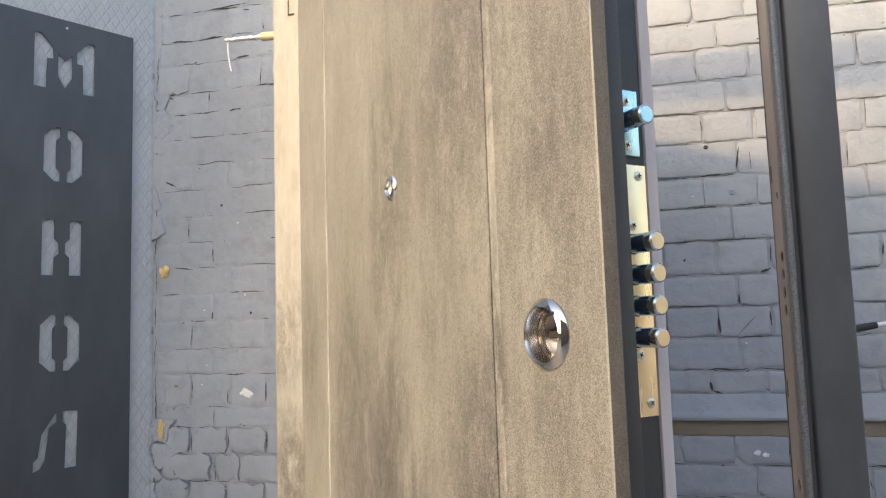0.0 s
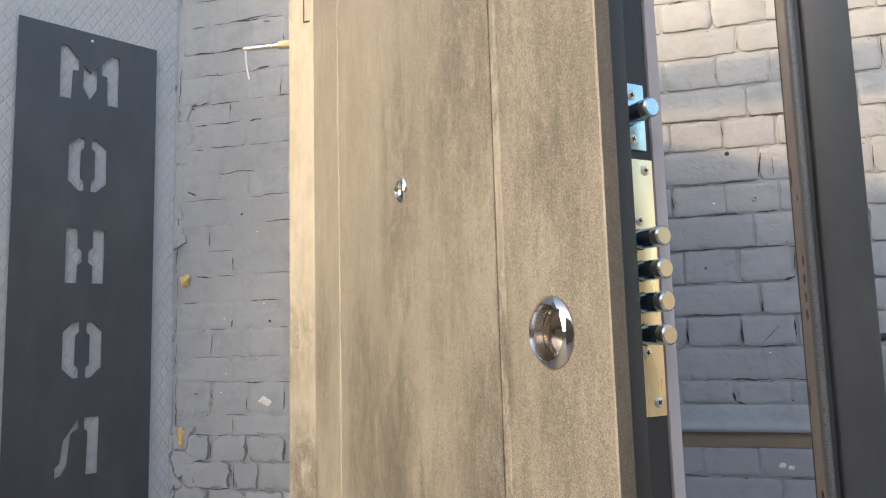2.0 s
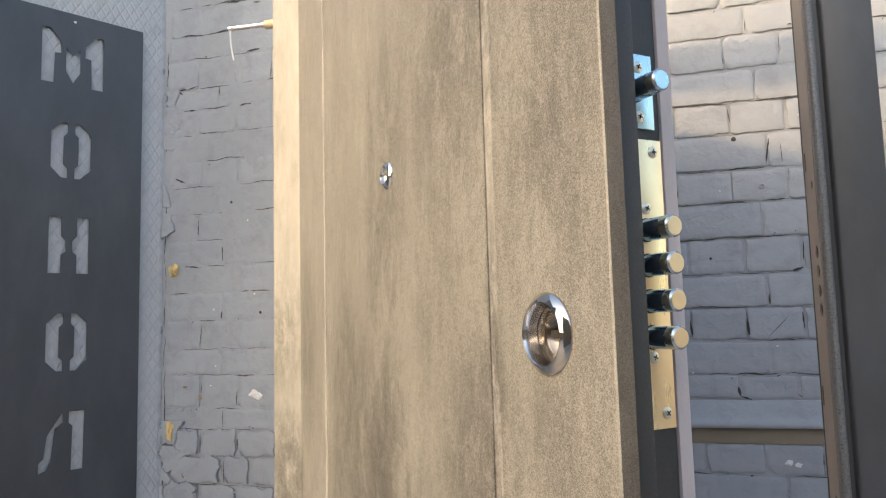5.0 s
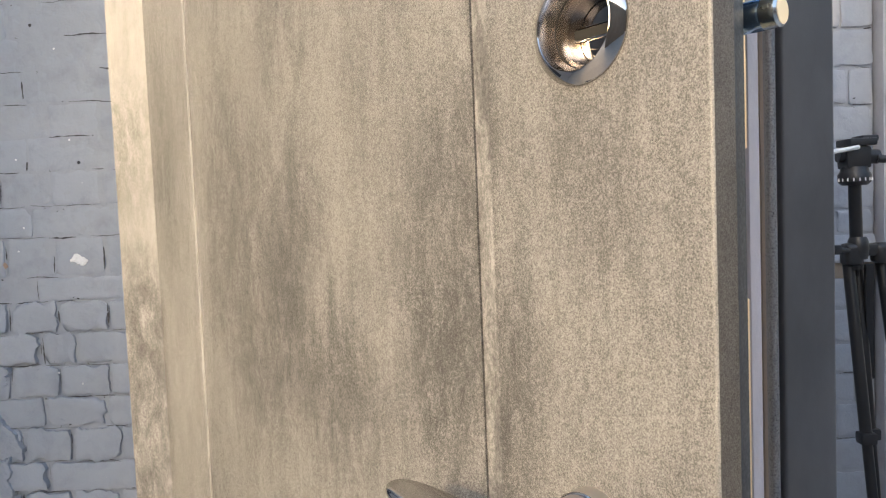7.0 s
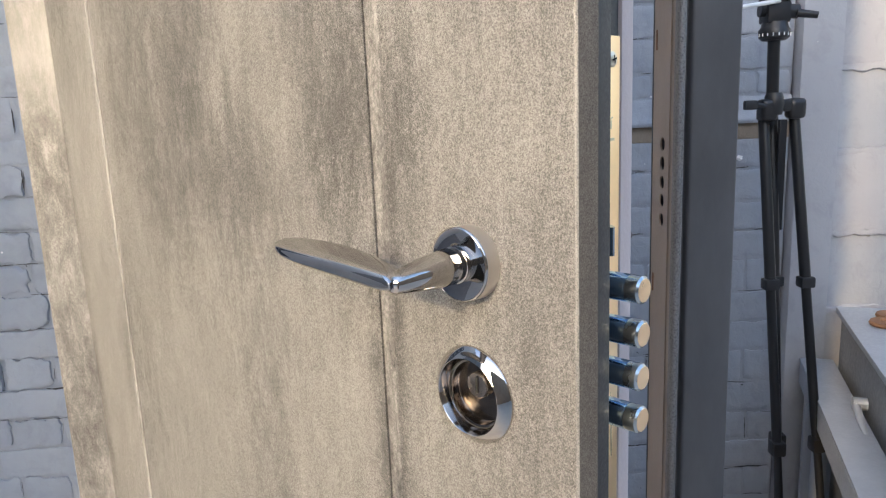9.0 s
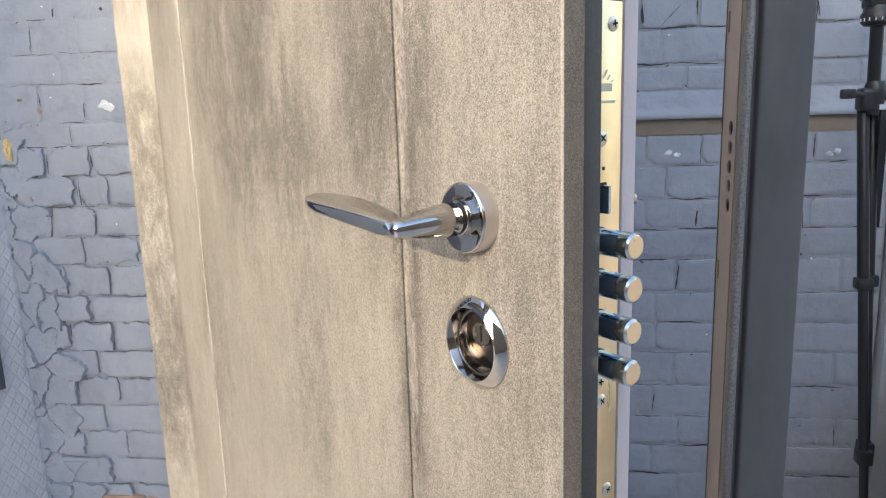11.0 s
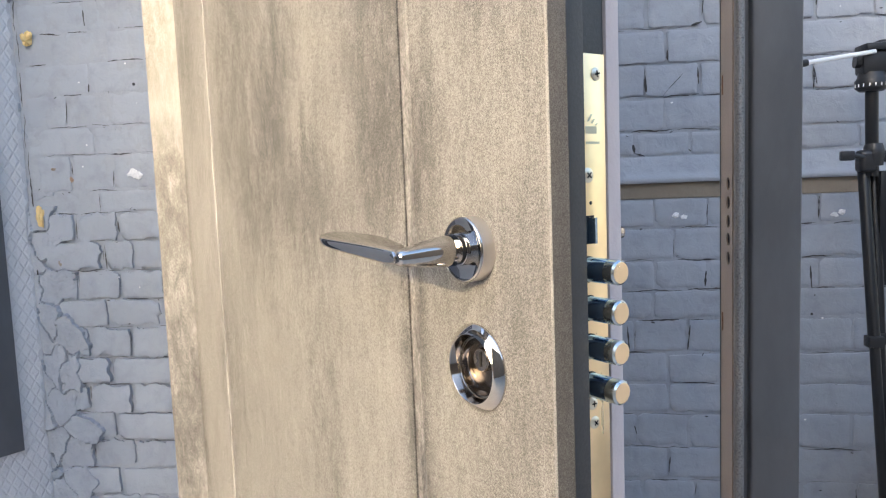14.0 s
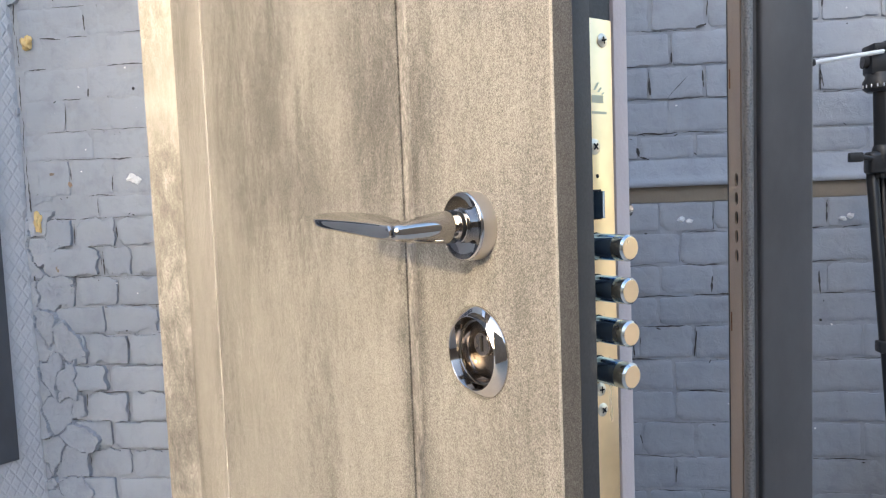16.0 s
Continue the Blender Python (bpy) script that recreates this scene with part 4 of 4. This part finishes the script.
# ---- bricks, piece by piece ----
def brick_mesh(w, h, d, seed, bevel=0.0034, worn=1.0):
    """A worn brick under thick paint: uneven outline, rounded rim, closed sides."""
    rnd = random.Random(seed)
    off = Vector((seed * 1.31, seed * 0.77, 3.0))
    nx, nz = (13 if w < 0.2 else 22), 8
    chips = [(rnd.choice((-1, 1)) * w / 2, rnd.choice((-1, 1)) * h / 2, rnd.uniform(0.008, 0.018)) for _ in range(rnd.choice((0, 0, 1, 1)))]
    bm = bmesh.new()
    grid = []
    for j in range(nz + 1):
        row = []
        for i in range(nx + 1):
            edge_x, edge_z = i in (0, nx), j in (0, nz)
            x = -w / 2 + bevel + (w - 2 * bevel) * (i - 1) / (nx - 2)
            z = -h / 2 + bevel + (h - 2 * bevel) * (j - 1) / (nz - 2)
            x = max(-w / 2, min(w / 2, x))
            z = max(-h / 2, min(h / 2, z))
            p = Vector((x * 30, z * 30, 0)) + off
            x2 = x + 0.0034 * worn * noise.noise(p * 1.1) + 0.0022 * worn * noise.noise(p * 3.3)
            z2 = z + 0.0034 * worn * noise.noise(p * 1.0 + Vector((9, 4, 2))) + 0.0024 * worn * noise.noise(p * 3.1 + Vector((4, 9, 2)))
            y = 0.0012 * worn * noise.noise(p * 0.8 + Vector((2, 2, 7))) + 0.0014 * noise.noise(p * 3.0)
            if edge_x or edge_z:
                y += 0.0010
            for cx, cz, r in chips:
                k = math.hypot(x - cx, z - cz)
                if k < r:
                    y += worn * 0.006 * (1 - k / r)
            if edge_x and edge_z:
                x2, z2 = x2 * (1 - 0.004 / w), z2 * 0.95
            row.append(bm.verts.new((x2, y, z2)))
        grid.append(row)
    for j in range(nz):
        for i in range(nx):
            bm.faces.new((grid[j][i], grid[j][i + 1], grid[j + 1][i + 1], grid[j + 1][i]))
    rim = grid[0] + [r[-1] for r in grid[1:]] + grid[-1][-2::-1] + [r[0] for r in grid[-2:0:-1]]
    back = [bm.verts.new((v.co.x, d, v.co.z)) for v in rim]
    for i in range(len(rim)):
        k = (i + 1) % len(rim)
        bm.faces.new((rim[i], back[i], back[k], rim[k]))
    return finish(bm, "brick", BRICK, 55)


def joint_sheet():
    """Mortar under paint: flush in places, washed out in others."""
    bm = bmesh.new()
    ns, nz = 260, 380
    rows = []
    for j in range(nz + 1):
        z = TOP * j / nz
        row = []
        for i in range(ns + 1):
            u = -0.01 + 2.085 * i / ns
            p = Vector((u, 0, z))
            broken = max(0.0, min(1.0, (0.50 - u) / 0.25)) * max(0.0, min(1.0, (1.02 - z) / 0.15))
            washed = max(0.0, min(1.0, (u - 0.9) / 0.3)) * max(0.35, min(1.0, (z - 1.05) / 0.2))
            smeared = max(0.0, min(1.0, (0.9 - u) / 0.1)) * max(0.0, min(1.0, (z - 1.15) / 0.2))
            y = 0.0016 - 0.0013 * smeared + 0.0012 * noise.noise(p * 6.5) + 0.0016 * noise.noise(p * 21.0 + Vector((3, 1, 2))) + 0.0016 * noise.noise(p * 60.0) + 0.0065 * broken + 0.0027 * washed
            row.append(bm.verts.new((u, min(y, 0.0120), z)))
        rows.append(row)
    for a, b in zip(rows, rows[1:]):
        for i in range(ns):
            bm.faces.new((a[i], a[i + 1], b[i + 1], b[i]))
    return bm


tagged(part("joint_mortar", joint_sheet(), MORTAR, wall, "uneven painted mortar in the joints", smooth=60), kind="stuff")

# bed joints of the two stretches of wall that show, course by course from the second below the ground up
BEDS = {
    "near_corner": [0.028, 0.103, 0.178, 0.253, 0.328, 0.402, 0.476, 0.552, 0.622, 0.702, 0.774, 0.848, 0.924, 0.995, 1.052, 1.142, 1.214, 1.292, 1.369, 1.443, 1.517, 1.592, 1.671, 1.745, 1.823, 1.896, 1.959, 2.046, 2.119, 2.202, 2.283],
    "behind_door": [0.020, 0.095, 0.170, 0.244, 0.318, 0.398, 0.479, 0.551, 0.625, 0.704, 0.772, 0.842, 0.917, 0.986, 1.080, 1.136, 1.212, 1.286, 1.362, 1.443, 1.526, 1.601, 1.685, 1.760, 1.839, 1.920, 1.990, 2.068, 2.146, 2.224, 2.302],
}
for beds in BEDS.values():
    while beds[-1] < TOP - 0.08:
        beds.append(beds[-1] + 0.0757)
    beds.append(TOP)
# upright joints: first joint and pitch of header and stretcher courses, and how far single courses slip
BOND = {"near_corner": ((0.125, 0.1158), (0.193, 0.2316)), "behind_door": ((1.525, 0.1195), (1.585, 0.2390))}
SLIP = {"near_corner": {6: 0.010, 8: -0.007, 16: 0.006, 18: -0.010, 19: -0.026, 22: -0.012, 23: -0.013, 24: -0.012, 25: -0.014},
        "behind_door": {3: -0.014, 6: -0.016, 7: -0.033, 8: 0.031, 9: 0.014, 10: 0.029, 12: -0.009, 13: -0.005, 14: 0.014, 16: 0.018, 19: 0.020, 20: 0.005, 21: 0.004, 23: -0.009}}


def joints(side, k):
    """Places of the upright joints of course k."""
    heads = k % 2 == 0 if side == "near_corner" or k > 4 else k % 2 == 1
    first, pitch = BOND[side][0 if heads else 1]
    first += SLIP[side].get(k, 0.0)
    lo, hi = (0.0, 0.83) if side == "near_corner" else (0.83, 2.075)
    cuts = [first + pitch * n for n in range(-14, 15)]
    return [lo] + [c for c in cuts if lo + 0.035 < c < hi - 0.035] + [hi], heads


HB = 0.0705
HEADERS = [brick_mesh(0.1130, HB, 0.016, 100 + i) for i in range(16)]
STRETCH = [brick_mesh(0.2330, HB, 0.016, 200 + i) for i in range(16)]
BATTERED = [brick_mesh(0.1130, HB, 0.016, 300 + i, 0.0065, 2.6) for i in range(10)]
rest = bmesh.new()
rnd = random.Random(5)
for side in BEDS:
    for i, (z0, z1) in enumerate(zip(BEDS[side], BEDS[side][1:])):
        k = i - 2
        if side == "behind_door" and k == 11:
            continue
        zc, tall = (z0 + z1) / 2, z1 - z0 - (0.0076 if side == "behind_door" else 0.0055 if z0 < 1.2 else 0.0035)
        edges, heads = joints(side, k)
        for a0, b0 in zip(edges, edges[1:]):
            s0, s1 = a0 + rnd.uniform(0.001, 0.0055), b0 - rnd.uniform(0.001, 0.0055)
            if s0 < 0.02:
                s0 = (0.014 if zc > 1.1 else 0.030) + rnd.uniform(-0.008, 0.012)
            ruin = zc < 0.96 and s0 < 0.45
            pieces = [(s0, s1)]
            if ruin and s1 - s0 > 0.17 and rnd.random() < 0.35:
                at = s0 + (s1 - s0) * rnd.uniform(0.35, 0.65)
                pieces = [(s0, at - rnd.uniform(0.002, 0.006)), (at + rnd.uniform(0.002, 0.006), s1)]
            for a, b in pieces:
                c, w = (a + b) / 2, b - a
                short = w < 0.16
                me = rnd.choice(BATTERED if ruin and short and a < 0.30 else HEADERS if short else STRETCH)
                loose = 1.0 if zc < 1.08 and a < 0.16 else 0.55 if ruin else 0.0
                m = Matrix.Translation((c, rnd.gauss(0, 0.0006) + loose * rnd.uniform(-0.006, 0.003), zc + rnd.uniform(-0.0015, 0.0015)))
                m = m @ pose(0, 0, 0, rnd.uniform(-1.0, 1.0), rnd.uniform(-0.6, 0.6) + loose * rnd.uniform(-3, 3), rnd.uniform(-0.5, 0.5))
                m = m @ Matrix.Diagonal((w / (0.1130 if short else 0.2330) * (1 - 0.06 * loose), 1, tall / HB * (1 - 0.10 * loose * rnd.random()), 1))
                if rnd.random() < 0.5:
                    m = m @ Matrix.Diagonal((-1, 1, -1, 1))
                if (c < 0.66 or c > 1.28) and zc < 2.34:
                    ob = new("brick", me)
                    ob.parent = wall
                    ob.matrix_basis = m
                else:
                    t = me.copy()
                    t.transform(m)
                    rest.from_mesh(t)
                    bpy.data.meshes.remove(t)

# splits in the paint: along the joints, holes in upright joints, small chips
gaps = bmesh.new()
rnd = random.Random(11)


def split(x0, z0, x1, z1, thick, wave=1.0):
    """A torn dark gap from one point to the other, widest in the middle."""
    length = math.hypot(x1 - x0, z1 - z0)
    ux, uz = (x1 - x0) / length, (z1 - z0) / length
    n = max(4, int(length / 0.006))
    top, bot = [], []
    for i in range(n + 1):
        d = length * i / n
        w = thick * rnd.uniform(0.35, 1.2) * math.sin(math.pi * (i + 0.4) / (n + 0.8)) ** 0.6
        o = wave * (0.0040 * noise.noise(Vector((d * 21, x0 * 9 + z0 * 13, 1))) + 0.0016 * noise.noise(Vector((d * 80, x0 * 9, 4))))
        x, z = x0 + ux * d - uz * o, z0 + uz * d + ux * o
        top.append(gaps.verts.new((x - uz * w, -0.0017, z + ux * w)))
        bot.append(gaps.verts.new((x + uz * w, -0.0017, z - ux * w)))
    for i in range(n):
        gaps.faces.new((bot[i], bot[i + 1], top[i + 1], top[i]))


for side, lo, hi in (("near_corner", 0.03, 0.80), ("behind_door", 1.20, 2.07)):
    for i, z in enumerate(BEDS[side][:-1]):
        k = i - 2
        if side == "behind_door" and k in (11, 12):
            continue
        s = lo + rnd.uniform(0, 0.05)
        while s < hi:
            run = rnd.uniform(0.025, 0.13)
            if rnd.random() < (0.80 if side == "near_corner" and z > 1.5 else 0.62):
                split(s, z + rnd.uniform(-0.0015, 0.002), min(s + run, hi), z + rnd.uniform(-0.0015, 0.002), rnd.choice((0.0010, 0.0013, 0.0018, 0.0026) if side == "near_corner" and z > 1.25 else (0.0005, 0.0007, 0.0009, 0.0013, 0.0019)))
            s += run + rnd.uniform(0.0, 0.05)
        if side == "behind_door" and k == 11:
            continue
        for x in joints(side, k)[0][1:-1]:
            if rnd.random() < 0.45:
                h = (BEDS[side][i + 1] - z) * rnd.uniform(0.2, 0.75)
                b = z + (BEDS[side][i + 1] - z - h) * rnd.random()
                split(x, b, x + rnd.uniform(-0.004, 0.004), b + h, rnd.choice((0.0005, 0.0008, 0.0012, 0.0020)), 0.5)
# the crack down the inner corner
z = 0.80
while z < 2.40:
    run = rnd.uniform(0.03, 0.11)
    if rnd.random() < 0.75:
        split(0.004 + rnd.uniform(0, 0.008), z, 0.004 + rnd.uniform(0, 0.008), z + run, rnd.choice((0.0010, 0.0016, 0.0024, 0.0032)))
    z += run + rnd.uniform(0, 0.03)
# the larger holes: foot and head of each, half width
for x0, z0, x1, z1, w in ((1.541, 1.224, 1.540, 1.262, 0.0032), (1.514, 1.088, 1.512, 1.108, 0.0036), (1.516, 1.088, 1.536, 1.080, 0.0024), (1.601, 1.610, 1.610, 1.668, 0.0020), (1.635, 1.612, 1.634, 1.655, 0.0009),
                          (1.588, 1.292, 1.588, 1.314, 0.0024), (1.655, 1.236, 1.653, 1.272, 0.0018), (1.421, 1.225, 1.418, 1.258, 0.0022), (1.640, 1.366, 1.662, 1.372, 0.0030), (1.578, 1.214, 1.622, 1.262, 0.0008),
                          (1.497, 0.632, 1.494, 0.688, 0.0024), (1.628, 0.632, 1.634, 0.690, 0.0020), (1.668, 0.780, 1.670, 0.815, 0.0026), (1.899, 0.772, 1.896, 0.822, 0.0022), (1.905, 1.222, 1.897, 1.262, 0.0014),
                          (0.190, 1.296, 0.193, 1.316, 0.0030), (0.128, 1.094, 0.128, 1.124, 0.0018), (0.237, 1.062, 0.240, 1.098, 0.0016), (0.354, 1.066, 0.355, 1.118, 0.0018), (0.122, 1.222, 0.128, 1.276, 0.0016),
                          (0.196, 1.000, 0.195, 1.044, 0.0010), (0.125, 0.930, 0.126, 0.984, 0.0014), (0.241, 0.944, 0.240, 0.974, 0.0022), (0.355, 0.934, 0.355, 0.986, 0.0020), (0.200, 0.852, 0.198, 0.912, 0.0020),
                          (0.040, 1.700, 0.072, 1.686, 0.0030), (0.046, 1.958, 0.110, 1.966, 0.0030), (0.048, 1.955, 0.060, 1.946, 0.0034), (0.228, 2.120, 0.120, 2.116, 0.0016), (0.180, 2.205, 0.300, 2.212, 0.0022), (0.290, 2.192, 0.312, 2.190, 0.0032), (0.270, 2.050, 0.310, 2.052, 0.0034)):
    split(x0, z0, x1, z1, w, 0.4)
# rounded splits round corner bricks and small chips near the joints
for _ in range(150):
    side = rnd.choice(("near_corner", "behind_door"))
    x, z = rnd.uniform(0.03, 0.62) if side == "near_corner" else rnd.uniform(1.30, 2.07), rnd.choice(BEDS[side][4:30]) + rnd.gauss(0, 0.008)
    if 0.98 < z < 1.085 and x > 1.2:
        continue
    w, h, a = rnd.uniform(0.0015, 0.006), rnd.uniform(0.0005, 0.0018), rnd.gauss(0.1, 0.6)
    ring = []
    for i in range(7):
        b = 2 * math.pi * i / 7
        r = rnd.uniform(0.5, 1.2)
        p, q = w * r * math.cos(b), h * r * math.sin(b)
        ring.append(gaps.verts.new((x + p * math.cos(a) - q * math.sin(a), -0.0018, z + p * math.sin(a) + q * math.cos(a))))
    gaps.faces.new(ring)
crack_ob = part("paint_cracks", gaps, CRACK, wall, "dark split joints", smooth=0)
tagged(crack_ob, kind="stuff")

far_bricks = new("far_bricks", finish(rest, "far_bricks", BRICK, 50))
far_bricks.parent = wall
tagged(far_bricks, kind="stuff")

# raw brick footing at the wall's base
bm = bmesh.new()
for i in range(17):
    box(bm, (0.02 + 0.13 * i, -0.004 + random.uniform(-0.006, 0.006), 0.0), (0.142 + 0.13 * i, 0.02, 0.066 + random.uniform(0, 0.006)), 0.004)
foot = part("raw_footing", bm, RAWBRICK, wall, "bare brick footing course")

# concrete blocks
bm = brick_mesh(0.392, 0.190, 0.016, 900, 0.006, 0.8)
BLOCKS = [bm] + [brick_mesh(0.392, 0.190, 0.016, 901 + i, 0.006, 0.8) for i in range(4)]
for me in BLOCKS:
    me.materials.clear()
    me.materials.append(BLOCK)
for r in range(15):
    for c in range(5):
        ob = new("block", random.choice(BLOCKS))
        ob.parent = wall_block
        ob.matrix_basis = Matrix.Translation((2.378 + 0.402 * c + 0.2 * (r % 2), random.uniform(-0.003, 0.003), 0.090 + 0.19 * r)) @ Matrix.Diagonal((1, 1, 0.95, 1))

def ragged_ridge(a, b, upright, seed):
    """Mortar squeezed proud of a block joint, with a torn edge."""
    bm = bmesh.new()
    n = max(8, int((b - a) / 0.008))
    rows = []
    for i in range(n + 1):
        u = a + (b - a) * i / n
        w = 0.009 + 0.006 * noise.noise(Vector((u * 23, seed, 0))) + 0.004 * noise.noise(Vector((u * 90, seed, 3)))
        o = 0.004 * noise.noise(Vector((u * 31, seed, 7)))
        proud = 0.0026 + 0.003 * noise.noise(Vector((u * 17, seed, 11)))
        row = []
        for f, y in ((-1.0, 0.004), (-0.75, -proud * 0.7), (0.1, -proud), (0.8, -proud * 0.6), (1.0, 0.004)):
            q = o + f * w
            row.append(bm.verts.new((q, y, u) if upright else (u, y, q)))
        rows.append(row)
    for p, q in zip(rows, rows[1:]):
        for i in range(4):
            bm.faces.new((p[i], p[i + 1], q[i + 1], q[i]))
    return bm


for r in range(11):
    ridge = part("mortar_ridge", ragged_ridge(2.178, 4.2, False, r * 3.7), BLOCK, wall_block, "ragged proud mortar in a block joint", Matrix.Translation((0, 0, 0.184 + 0.19 * r)), smooth=50)
    for c in range(2):
        u = 2.578 + 0.402 * c - 0.2 * (r % 2)
        part("mortar_ridge", ragged_ridge(0.0, 0.17, True, r + c * 5.1), BLOCK, wall_block, "", Matrix.Translation((u, 0, 0.195 + 0.19 * r)), smooth=50)
